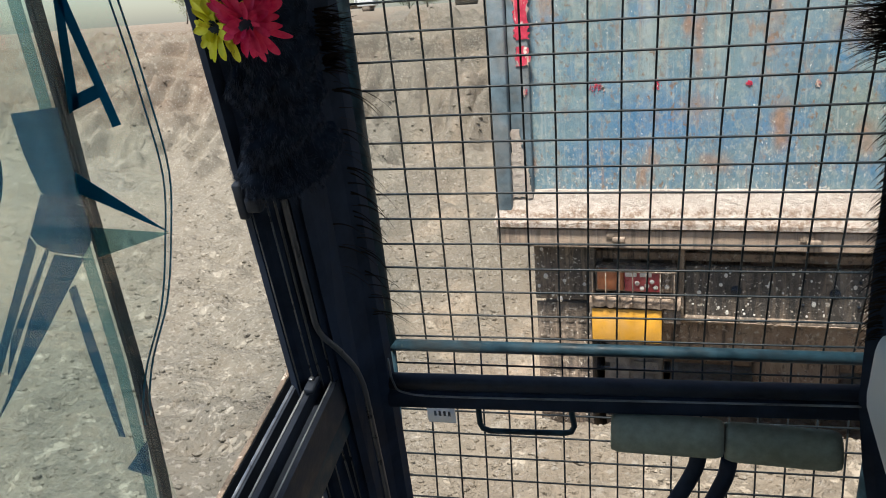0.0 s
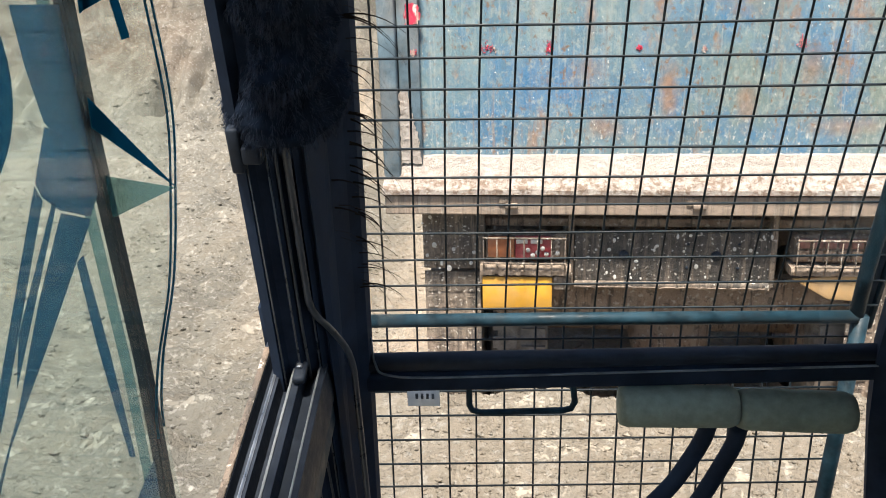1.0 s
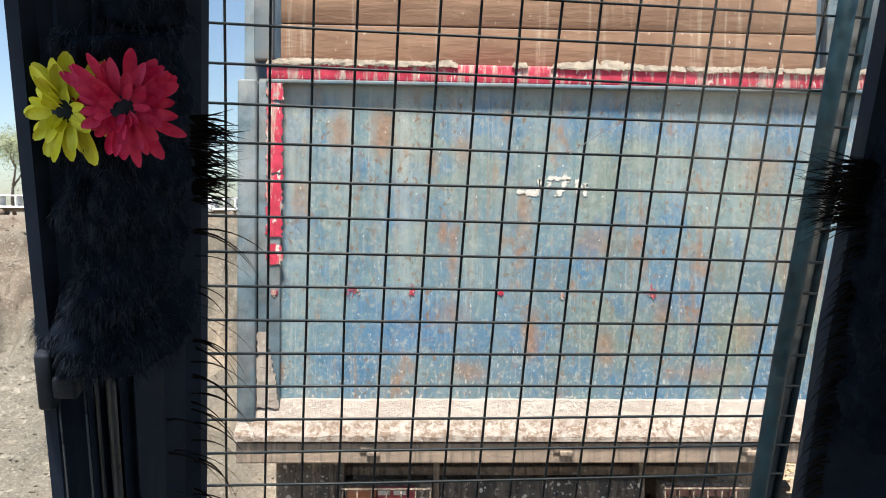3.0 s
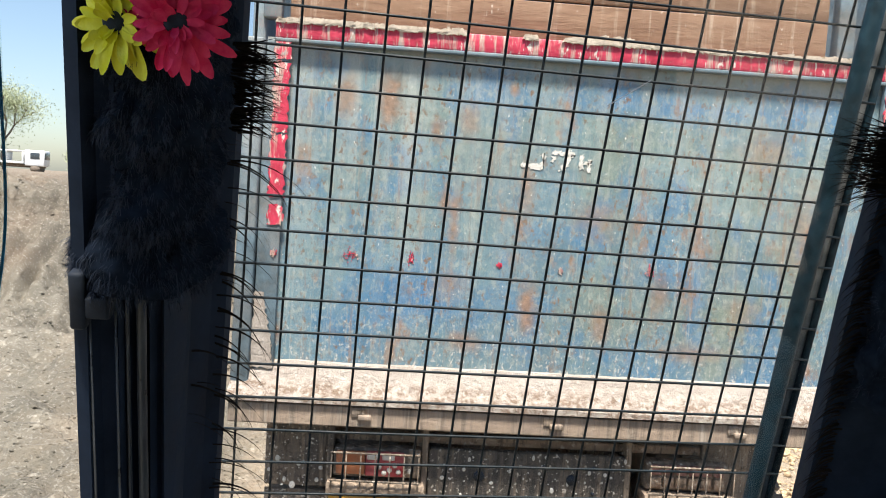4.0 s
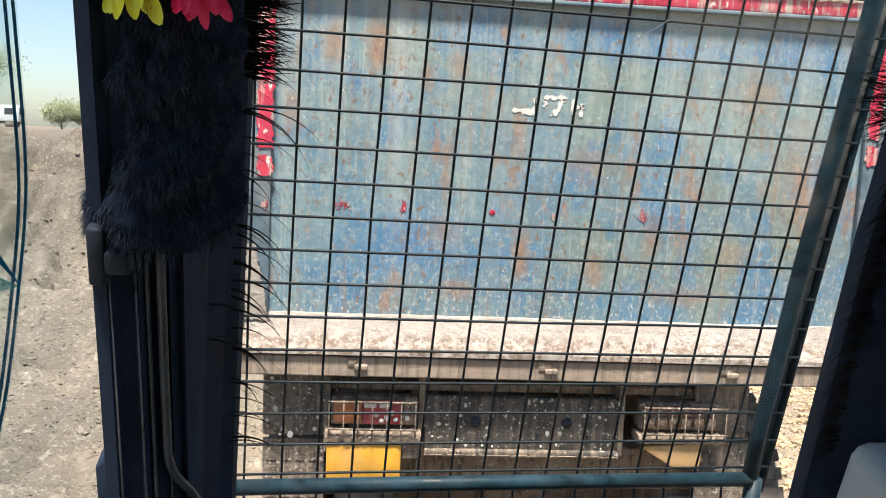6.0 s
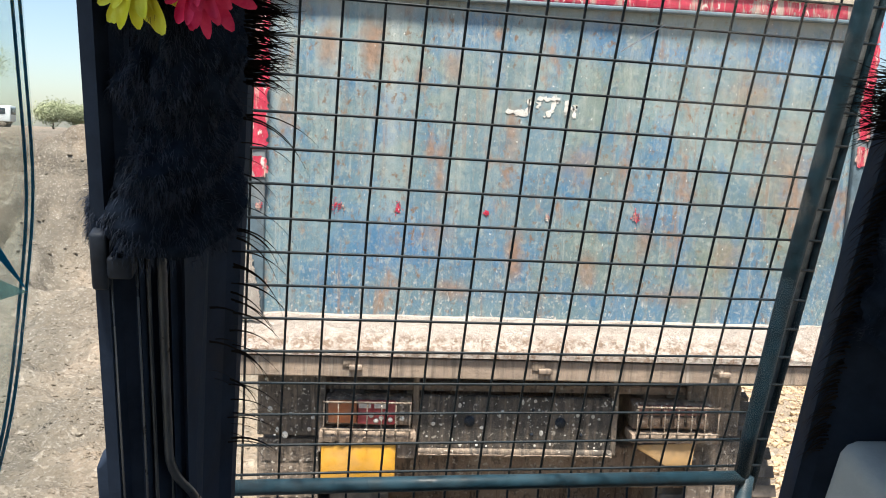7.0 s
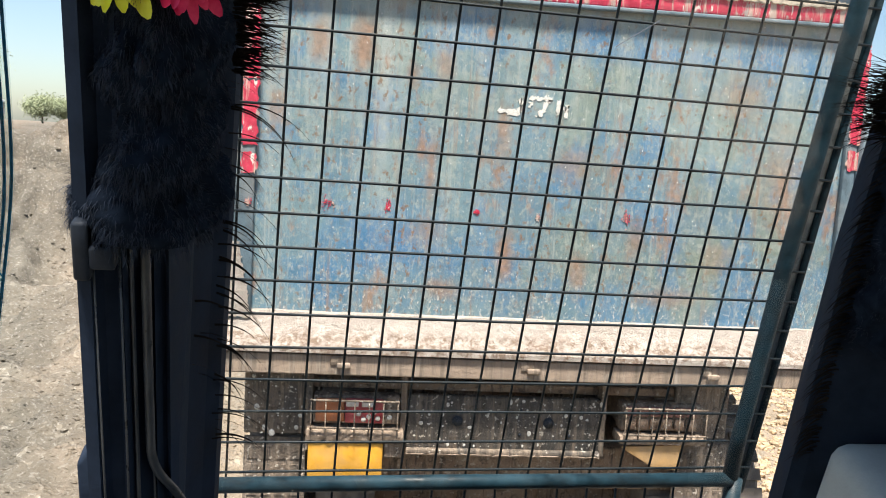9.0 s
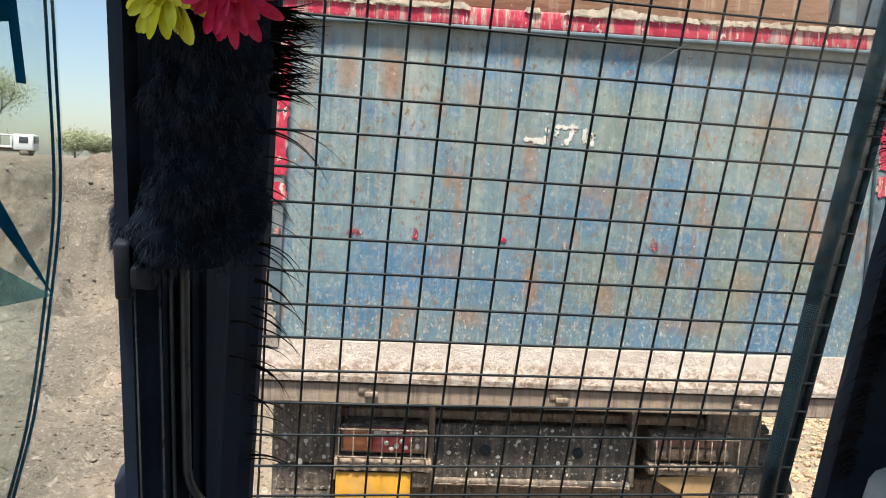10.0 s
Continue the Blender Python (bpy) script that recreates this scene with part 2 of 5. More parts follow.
    c = m.mix(m.math("MULTIPLY", m.noise(31, 5, 0.6, lo=0.55, hi=0.64), 0.45), c, (0.400, 0.372, 0.322))
    m.colour(c).bump(h, 0.85, 0.08)
    return m.m


BLUE = tailgate_paint()
BLUE_POST = simple("grey_blue_steel", (0.115, 0.165, 0.195), 0.7, vary=0.4, scale=9, dust=0.55)


def red_paint():
    m = Mat("chipped_red_paint", 0.6)
    c = m.mix(m.noise(24, 6, 0.65), (0.40, 0.018, 0.045), (0.62, 0.040, 0.085))
    c = m.mix(m.math("MULTIPLY", m.noise(6, 6, 0.7, (4.0, 1, 0.5), 0.51, 0.60), 0.85), c, (0.52, 0.43, 0.345))
    c = m.mix(m.math("MULTIPLY", m.noise(20, 7, 0.75, (1.6, 1, 0.7), 0.58, 0.62), 0.9), c, (0.36, 0.33, 0.29))
    c = m.mix(m.math("MULTIPLY", m.noise(50, 5, 0.6, (1, 1, 0.4), 0.62, 0.65), 0.9), c, (0.72, 0.66, 0.58))
    m.colour(c).bump(m.noise(60, 5), 0.3, 0.003)
    return m.m


RED = red_paint()


def caked_dust():
    m = Mat("caked_dust", 0.95, spec=0.1)
    c = m.mix(m.noise(5, 7, 0.7, lo=0.38, hi=0.62), (0.525, 0.460, 0.402), (0.445, 0.372, 0.316))
    sx = m.n("ShaderNodeSeparateXYZ")
    m.link(m.co, sx.inputs[0])
    crumb = m.n("ShaderNodeMapRange")
    crumb.inputs["From Min"].default_value = 1.405
    crumb.inputs["From Max"].default_value = 1.375
    crumb.inputs["To Min"].default_value = 0.05
    m.link(sx.outputs["Z"], crumb.inputs["Value"])
    pits = m.math("MULTIPLY", m.noise(30, 8, 0.8, (1, 1, 1), 0.46, 0.56), crumb.outputs[0])
    c = m.mix(m.math("MULTIPLY", pits, 0.9), c, (0.23, 0.155, 0.11))
    c = m.mix(m.math("MULTIPLY", m.noise(55, 4, 0.6, lo=0.56, hi=0.64), 0.6), c, (0.64, 0.58, 0.515))
    m.colour(c).bump(m.noise(30, 7, 0.75), 0.8, 0.012)
    return m.m


DUST = caked_dust()
SAND = simple("pale_dry_sand", (0.50, 0.42, 0.335), 0.95, vary=0.3, scale=45, spec=0.1)
CRUST = simple("brown_mud_crust", (0.27, 0.205, 0.155), 0.95, vary=0.45, scale=40, spec=0.1)


def streaked_beam():
    m = Mat("streaked_beam_steel", 0.85, spec=0.2)
    c = m.mix(m.noise(3, 7, 0.7), (0.27, 0.205, 0.16), (0.38, 0.285, 0.21))
    c = m.mix(m.math("MULTIPLY", m.noise(14, 6, 0.75, (3.0, 1, 0.16), 0.46, 0.62), 0.8), c, (0.155, 0.125, 0.10))
    c = m.mix(m.math("MULTIPLY", m.noise(10, 6, 0.7, (3.5, 1, 0.2), 0.54, 0.68), 0.7), c, (0.46, 0.39, 0.32))
    m.colour(c).bump(m.noise(40, 6, 0.7), 0.4, 0.006)
    return m.m


DUSTY_STEEL = streaked_beam()


def grime(name, a, b, drip, fleck):
    """Steel under road dirt: two browns, runs of mud, and thrown flecks."""
    m = Mat(name, 0.9, spec=0.15)
    c = m.mix(m.noise(5, 6, 0.65, lo=0.38, hi=0.62), a, b)
    c = m.mix(m.math("MULTIPLY", m.noise(9, 6, 0.7, (3.0, 1, 0.22), 0.48, 0.62), drip), c, (0.36, 0.275, 0.205))
    c = m.mix(m.math("MULTIPLY", m.noise(16, 6, 0.7, (2.6, 1, 0.3), 0.54, 0.64), 0.75), c, (0.052, 0.044, 0.038))
    c = m.mix(m.math("MULTIPLY", m.noise(36, 6, 0.7, lo=0.55, hi=0.62), 0.6), c, (0.045, 0.038, 0.032))
    c = m.mix(m.math("MULTIPLY", m.noise(52, 4, 0.6, lo=0.60, hi=0.64), fleck), c, (0.55, 0.48, 0.40))
    m.colour(c).bump(m.noise(40, 6, 0.7), 0.6, 0.008)
    return m.m


CHASSIS = grime("grimy_chassis_steel", (0.105, 0.092, 0.080), (0.225, 0.170, 0.128), 0.8, 0.9)
SOOT = grime("sooty_panel_steel", (0.062, 0.058, 0.054), (0.125, 0.108, 0.092), 0.5, 0.9)
RUSTY = grime("rusty_axle_steel", (0.225, 0.150, 0.105), (0.37, 0.26, 0.185), 0.6, 0.6)
SPLASH = simple("slurry_splash", (0.62, 0.58, 0.52), 0.9, vary=0.15, scale=30)


def board():
    m = Mat("brown_weathered_board", 0.85, spec=0.2)
    c = m.mix(m.noise(4, 6, 0.65, (0.6, 1, 2.0)), (0.205, 0.118, 0.076), (0.285, 0.175, 0.115))
    c = m.mix(m.math("MULTIPLY", m.noise(10, 6, 0.7, (3.0, 1, 0.15), 0.56, 0.66), 0.55), c, (0.43, 0.34, 0.26))
    c = m.mix(m.math("MULTIPLY", m.noise(16, 6, 0.7, (0.3, 1, 2.6), 0.56, 0.66), 0.5), c, (0.15, 0.085, 0.055))
    c = m.mix(m.math("MULTIPLY", m.noise(70, 4, 0.6, (1, 1, 0.5), 0.655, 0.69), 0.7), c, (0.50, 0.42, 0.34))
    m.colour(c).bump(m.noise(12, 6, 0.7, (0.5, 1, 2.0)), 0.4, 0.006)
    return m.m


BOARD = board()
YELLOW = simple("yellow_plate", (0.60, 0.29, 0.025), 0.6, vary=0.2, scale=14, dust=0.35)
YELLOW_DUSTY = simple("dusty_yellow_plate", (0.50, 0.295, 0.12), 0.8, vary=0.2, scale=12, dust=0.5)
ORANGE = simple("orange_lens", (0.40, 0.13, 0.05), 0.4, vary=0.2, scale=30, dust=0.3)
LENS_RED = simple("red_lens", (0.30, 0.035, 0.045), 0.35, vary=0.2, scale=30, dust=0.25)
DUSTY_LENS = simple("dust_dulled_lens", (0.26, 0.115, 0.095), 0.75, vary=0.3, scale=25, dust=0.5)
LENS_WHITE = simple("white_lens", (0.62, 0.58, 0.54), 0.4, vary=0.15, scale=30)
TYRE = simple("dusty_tyre_rubber", (0.13, 0.105, 0.083), 0.9, vary=0.4, scale=18, dust=0.7)
BLACK = simple("black_cab_paint", (0.0205, 0.0300, 0.0480), 0.66, vary=0.3, scale=14, dust=0.003, spec=0.06)
HOSE = simple("grey_sheened_hose", (0.052, 0.056, 0.060), 0.36, vary=0.3, scale=30, spec=0.6)
RUBBER = simple("black_rubber_seal", (0.018, 0.024, 0.034), 0.5, vary=0.3, scale=30, dust=0.012, spec=0.25)
GREEN_TUBE = simple("dark_teal_guard_paint", (0.011, 0.032, 0.045), 0.5, vary=0.5, scale=30, dust=0.05, spec=0.2)
WIRE = simple("dark_guard_wire", (0.008, 0.014, 0.018), 0.5, vary=0.4, scale=40, dust=0.05, spec=0.3)
STRIP = simple("grey_flat_bar", (0.20, 0.21, 0.205), 0.6, vary=0.25, scale=25, dust=0.2)
ALU = simple("worn_aluminium_channel", (0.34, 0.36, 0.38), 0.35, 0.85, vary=0.25, scale=30, dust=0.1)
FOAM = simple("olive_grey_foam", (0.265, 0.290, 0.225), 0.9, vary=0.15, scale=60, spec=0.2)
GREY_PLASTIC = simple("pale_grey_plastic", (0.46, 0.47, 0.44), 0.5, vary=0.06, scale=40)
INK = simple("sticker_ink", (0.10, 0.11, 0.12), 0.6)
FUR = simple("black_faux_fur", (0.026, 0.036, 0.056), 0.8, vary=0.35, scale=60, spec=0.3)
FUR_BASE = simple("fur_backing", (0.014, 0.020, 0.031), 1.0, vary=0.3, scale=60, spec=0.0)
FEATHER = simple("dark_brown_feather", (0.020, 0.015, 0.012), 0.8, vary=0.3, scale=60, spec=0.1)
STILE = simple("black_stile_edge", (0.014, 0.018, 0.024), 0.7, vary=0.2, scale=30, spec=0.1)
STILE_LINE = simple("pale_seal_edge", (0.16, 0.175, 0.185), 0.5, vary=0.5, scale=20)
WHITE_PAINT = simple("white_vehicle_paint", (0.75, 0.76, 0.76), 0.5, vary=0.06, scale=3)
FAR_GLASS = simple("far_vehicle_glass", (0.05, 0.06, 0.07), 0.2)
BARK = simple("bark", (0.14, 0.11, 0.085), 0.9, vary=0.3, scale=8)
LEAF = simple("dusty_leaf", (0.26, 0.29, 0.17), 0.8, vary=0.35, scale=3)
SOIL = soil("sandy_soil", (0.282, 0.256, 0.205), (0.240, 0.216, 0.170), (0.300, 0.276, 0.228))
STONE = simple("sandstone_clod", (0.42, 0.305, 0.19), 0.95, vary=0.4, scale=20)
MIRROR = Mat("mirror_glass", 0.04, 1.0).colour((0.8, 0.8, 0.8)).m


def petal_mat(name, a, b):
    m = Mat(name, 0.7, spec=0.2)
    m.colour(m.mix(m.noise(60, 4), a, b))
    m.b.inputs["Subsurface Weight"].default_value = 0.0
    m.bump(m.noise(120, 3, 0.5, (1, 0.2, 1)), 0.3, 0.002)
    return m.m


YELLOW_PETAL = petal_mat("yellow_silk_petal", (0.86, 0.83, 0.03), (0.92, 0.90, 0.14))
PINK_PETAL = petal_mat("crimson_silk_petal", (0.78, 0.022, 0.115), (0.93, 0.085, 0.20))


def glass(name, tint, ior=0.9, haze=0.0):
    """A thin pane: clear or tinted, with the mirror of its surface by Fresnel."""
    m = bpy.data.materials.new(name)
    m.use_nodes = True
    t = m.node_tree
    t.nodes.remove(t.nodes["Principled BSDF"])
    out = t.nodes["Material Output"]
    tr = t.nodes.new("ShaderNodeBsdfTransparent")
    tr.inputs[0].default_value = (*tint, 1)
    gl = t.nodes.new("ShaderNodeBsdfGlossy")
    gl.inputs["Roughness"].default_value = 0.015
    fw = t.nodes.new("ShaderNodeLayerWeight")
    fw.inputs[0].default_value = 0.5
    pw = t.nodes.new("ShaderNodeMath")
    pw.operation = "POWER"
    pw.inputs[1].default_value = 5.0
    t.links.new(fw.outputs["Facing"], pw.inputs[0])
    fr = t.nodes.new("ShaderNodeMath")
    fr.operation = "MULTIPLY_ADD"
    fr.inputs[1].default_value = ior
    fr.inputs[2].default_value = 0.04
    t.links.new(pw.outputs[0], fr.inputs[0])
    mx = t.nodes.new("ShaderNodeMixShader")
    t.links.new(fr.outputs[0], mx.inputs[0])
    t.links.new(tr.outputs[0], mx.inputs[1])
    t.links.new(gl.outputs[0], mx.inputs[2])
    last = mx.outputs[0]
    if haze:
        df = t.nodes.new("ShaderNodeBsdfDiffuse")
        df.inputs[0].default_value = (0.72, 0.76, 0.70, 1)
        m2 = t.nodes.new("ShaderNodeMixShader")
        m2.inputs[0].default_value = haze
        t.links.new(last, m2.inputs[1])
        t.links.new(df.outputs[0], m2.inputs[2])
        last = m2.outputs[0]
    t.links.new(last, out.inputs[0])
    return m


SIDE_GLASS = glass("side_window_glass", (0.95, 0.985, 0.975), 0.15, 0.045)
FRONT_GLASS = glass("windscreen_glass", (0.98, 0.99, 0.99), 0.4, 0.002)


def see_through(name, tint, body, share):
    """A coloured film or a score in glass: partly clear, partly scattering the light that falls on either side."""
    m = bpy.data.materials.new(name)
    m.use_nodes = True
    t = m.node_tree
    t.nodes.remove(t.nodes["Principled BSDF"])
    tr = t.nodes.new("ShaderNodeBsdfTransparent")
    tr.inputs[0].default_value = (*tint, 1)
    df = t.nodes.new("ShaderNodeBsdfTranslucent")
    df.inputs[0].default_value = (*body, 1)
    mx = t.nodes.new("ShaderNodeMixShader")
    mx.inputs[0].default_value = share
    t.links.new(tr.outputs[0], mx.inputs[1])
    t.links.new(df.outputs[0], mx.inputs[2])
    t.links.new(mx.outputs[0], t.nodes["Material Output"].inputs[0])
    return m


DECAL = see_through("dark_teal_film", (0.04, 0.12, 0.16), (0.045, 0.24, 0.34), 0.75)
PALE_FILM = see_through("pale_worn_film", (0.62, 0.76, 0.74), (0.16, 0.30, 0.31), 0.35)
FILM = see_through("teal_window_film", (0.30, 0.50, 0.60), (0.045, 0.19, 0.28), 0.42)
PAPER = see_through("thin_grey_paper", (0.45, 0.46, 0.46), (0.85, 0.87, 0.86), 0.7)
SCORE = see_through("scratched_glass", (1, 1, 1), (1.0, 1.0, 1.0), 0.3)


# ---- mesh helpers ----
def part(name, bm, material, parent=None, label="", smooth=True):
    me = bpy.data.meshes.new(name)
    bm.to_mesh(me)
    bm.free()
    me.materials.append(material)
    if smooth:
        for p in me.polygons:
            p.use_smooth = True
    ob = new(name, me)
    if parent is not None:
        ob.parent = parent
    return tagged(ob, label)


def thing(name, label, category, m=None, kind="", group=""):
    ob = new(name)
    ob.empty_display_size = 0.1
    if m is not None:
        ob.matrix_world = m
    return tagged(ob, label, category, group, kind)


def box(x0, x1, y0, y1, z0, z1, bevel=0.0, seg=2, bm=None):
    own = bmesh.new()
    bmesh.ops.create_cube(own, size=1)
    for v in own.verts:
        v.co = Vector(((x0 + x1) / 2 + v.co.x * (x1 - x0), (y0 + y1) / 2 + v.co.y * (y1 - y0), (z0 + z1) / 2 + v.co.z * (z1 - z0)))
    if bevel:
        bmesh.ops.bevel(own, geom=own.edges[:], offset=bevel, segments=seg, affect="EDGES", profile=0.5)
    return own


def join(bm, other):
    me = bpy.data.meshes.new("tmp")
    other.to_mesh(me)
    other.free()
    bm.from_mesh(me)
    bpy.data.meshes.remove(me)
    return bm


def prism(points, axis, a, b, bevel=0.0):
    """A closed outline in the plane across the axis, drawn out from a to b."""
    bm = bmesh.new()
    put = {"x": lambda p, h: (h, p[0], p[1]), "y": lambda p, h: (p[0], h, p[1]), "z": lambda p, h: (p[0], p[1], h)}[axis]
    lo = [bm.verts.new(put(p, a)) for p in points]
    hi = [bm.verts.new(put(p, b)) for p in points]
    n = len(points)
    bm.faces.new(lo)
    bm.faces.new(list(reversed(hi)))
    for i in range(n):
        bm.faces.new((lo[i], hi[i], hi[(i + 1) % n], lo[(i + 1) % n]))
    bmesh.ops.recalc_face_normals(bm, faces=bm.faces[:])
    if bevel:
        bmesh.ops.bevel(bm, geom=bm.edges[:], offset=bevel, segments=2, affect="EDGES", profile=0.5)
    return bm


def tube(points, radius, seg=10, closed=False, bm=None, taper=None):
    """A round bar along a line of points."""
    bm = bm or bmesh.new()
    pts = [Vector(p) for p in points]
    rings = []
    u = None
    for i, p in enumerate(pts):
        a = pts[max(i - 1, 0)]
        b = pts[min(i + 1, len(pts) - 1)]
        d = (b - a).normalized()
        u = d.cross(Vector((0, 0, 1)) if abs(d.z) < 0.9 else Vector((1, 0, 0))).normalized() if u is None else (u - d * u.dot(d)).normalized()
        v = d.cross(u)
        r = radius if taper is None else radius * taper[i]
        rings.append([bm.verts.new(p + (u * math.cos(k * math.tau / seg) + v * math.sin(k * math.tau / seg)) * r) for k in range(seg)])
    for r0, r1 in zip(rings, rings[1:]):
        for k in range(seg):
            bm.faces.new((r0[k], r0[(k + 1) % seg], r1[(k + 1) % seg], r1[k]))
    bm.faces.new(list(reversed(rings[0])))
    bm.faces.new(rings[-1])
    return bm


def arc(points, n=6):
    """A smooth line through the points (Catmull-Rom)."""
    p = [Vector(q) for q in points]
    p = [p[0] * 2 - p[1]] + p + [p[-1] * 2 - p[-2]]
    out = []
    for i in range(1, len(p) - 2):
        for k in range(n):
            t = k / n
            out.append(0.5 * ((2 * p[i]) + (p[i + 1] - p[i - 1]) * t + (2 * p[i - 1] - 5 * p[i] + 4 * p[i + 1] - p[i + 2]) * t * t
                              + (3 * p[i] - p[i - 1] - 3 * p[i + 1] + p[i + 2]) * t ** 3))
    out.append(p[-2])
    return out


def sheet(points, thick, axis="y", at=0.0):
    """A thin plate with the given outline."""
    return prism(points, axis, at, at + thick)


def ragged(points, step, amp, rng):
    """The outline with small random steps along its edges."""
    out = []
    n = len(points)
    for i in range(n):
        a, b = Vector(points[i]), Vector(points[(i + 1) % n])
        k = max(1, int((b - a).length / step))
        for j in range(k):
            p = a.lerp(b, j / k)
            out.append((p.x + rng.uniform(-amp, amp), p.y + rng.uniform(-amp, amp)))
    return out


# ---- ground ----
def ramp(x, a, b):
    t = min(1, max(0, (x - a) / (b - a)))
    return t * t * (3 - 2 * t)


def ground_height(x, y):
    edge = 7.6 + 1.2 * noise.noise(Vector((x * 0.16, 0.3, 2.0))) + 0.45 * noise.noise(Vector((x * 0.8, 4.0, 1.0))) + 0.02 * x
    rough = noise.fractal(Vector((x * 0.55, y * 0.55, 5.0)), 1.0, 2.0, 5)
    fine = noise.fractal(Vector((x * 3.1, y * 3.1, 9.0)), 1.0, 2.0, 4)
    # slumped slope cut by gullies, then the steeper brown face above it
    gully = abs(noise.noise(Vector((x * 1.15 + 0.35 * rough, y * 0.22, 3.0)))) * 2
    gully = 0.6 * gully + 0.4 * abs(noise.noise(Vector((x * 2.7, y * 0.5, 8.0)))) * 2
    slope = ramp(y + 1.5 * (gully - 0.5), edge, edge + 2.4)
    cut = ramp(y + 0.35 * noise.noise(Vector((x * 1.7, 1.0, 4.0))), edge + 2.5, edge + 3.2)
    h = 1.16 * slope + 0.72 * cut
    worn = 1 - ramp(y, edge + 6, edge + 12)
    h += 0.030 * noise.noise(Vector((x * 8.5, y * 8.5, 2.0))) + 0.065 * noise.noise(Vector((x * 2.6 + rough, y * 6.5, 7.0))) * ramp(-x, 0.8, 1.8)
    h += rough * (0.06 + 0.15 * slope * worn + 0.07 * ramp(y, 4, 7)) + fine * (0.075 + 0.07 * slope * worn)
    h += 0.10 * cut * (1 - cut) * 4 * math.sin(h * 13 + 3 * rough + 0.5 * x)
    # low windrows pushed up along the foot of the bank
    row = 1 - abs(noise.noise(Vector((x * 0.35 + 0.3 * rough, y * 1.25, 3.0)))) * 2
    h += 0.17 * max(0, row) ** 2 * ramp(y, 3.2, 5.5) * (1 - slope)
    # ruts pressed along the haul way, with cleat marks
    rut = math.sin(x * 1.0 + y * 2.6 + 2.2 * rough)
    way = ramp(y, 1.0, 3) * (1 - slope) * ramp(-x, 1.2, 2.2)
    h += 0.070 * rut * abs(rut) * way
    h += 0.045 * noise.noise(Vector((x * 1.9, y * 3.2, 12.0))) * way
    h += 0.026 * math.sin(x * 14 + y * 5 + 5 * rough) * way * ramp(math.sin(x * 0.9 + y * 1.9), 0.0, 0.5)
    # spoil heaped between the truck and the excavator
    h += 0.50 * ramp(-y, -0.35, 0.25) * (1 - ramp(abs(x - 0.3), 2.6, 4.5))
    return h


def spread(lo, hi, step, far):
    xs = [lo + i * step for i in range(int((hi - lo) / step) + 1)]
    d = step
    a, b = xs[0], xs[-1]
    left, right = [], []
    while a > -far or b < far:
        d *= 1.35
        a -= d
        b += d
        left.append(a)
        right.append(b)
    return left[::-1] + xs + right


def build_ground():
    xs, ys = spread(-13, 6, 0.055, 2500), spread(-3.5, 14.5, 0.055, 2500)
    verts = [(x, y, ground_height(x, y)) for y in ys for x in xs]
    w = len(xs)
    faces = [(j * w + i, j * w + i + 1, (j + 1) * w + i + 1, (j + 1) * w + i) for j in range(len(ys) - 1) for i in range(w - 1)]
    me = bpy.data.meshes.new("ground")
    me.from_pydata(verts, [], faces)
    me.materials.append(SOIL)
    for p in me.polygons:
        p.use_smooth = True
    tagged(new("ground", me), "pale sandy soil, rutted and rising to a rough earth bank", "ground", kind="structure")


build_ground()


def lying_height(x, y):
    """Height of the ground's own faces, between its grid points."""
    step = 0.055
    i, j = math.floor((x + 13) / step), math.floor((y + 3.5) / step)
    u, v = (x + 13) / step - i, (y + 3.5) / step - j
    xa, ya = -13 + i * step, -3.5 + j * step
    low = ground_height(xa, ya) * (1 - u) + ground_height(xa + step, ya) * u
    high = ground_height(xa, ya + step) * (1 - u) + ground_height(xa + step, ya + step) * u
    return low * (1 - v) + high * v


def build_clods():
    rng = random.Random(3)
    base = bmesh.new()
    bmesh.ops.create_icosphere(base, subdivisions=1, radius=1)
    shape = [v.co.copy() for v in base.verts]
    tris = [[v.index for v in f.verts] for f in base.faces]
    base.free()
    verts, faces = [], []
    for i in range(44000):
        if i >= 30000:
            x, y = rng.uniform(-6.5, -1.0), -1.2 + 9.0 * rng.random() ** 1.3
            r = 0.004 + 0.016 * rng.random() ** 3
        elif i >= 18000:
            x, y = rng.uniform(-1.3, 2.2), rng.uniform(-1.5, 0.3)
            r = 0.003 + 0.011 * rng.random() ** 3
        elif i >= 10000:
            x, y = rng.uniform(-4.5, 4), rng.uniform(-1.6, 3)
            r = 0.003 + 0.014 * rng.random() ** 3
        elif i >= 4600:
            x, y = rng.uniform(-10, -1.2), rng.uniform(0.5, 9)
            r = 0.006 + 0.024 * rng.random() ** 4
        elif i < 2000:
            x, y = rng.uniform(-9, 6), rng.uniform(-1.5, 9)
            r = 0.005 + 0.030 * rng.random() ** 5
        else:
            x, y = rng.uniform(-12.8, 2), rng.uniform(8.0, 14.3)
            r = 0.010 + 0.03 * rng.random() ** 4
        z = lying_height(x, y)
        o = len(verts)
        for s in shape:
            k = r * rng.uniform(0.7, 1.2)
            verts.append((x + s.x * k * 1.25, y + s.y * k, z + s.z * k * 0.7))
        faces += [[o + q for q in f] for f in tris]
    me = bpy.data.meshes.new("clods")
    me.from_pydata(verts, [], faces)
    me.materials.append(SOIL)
    tagged(new("clods", me), "loose clods and gravel scattered over the soil", "gravel", kind="stuff")


build_clods()


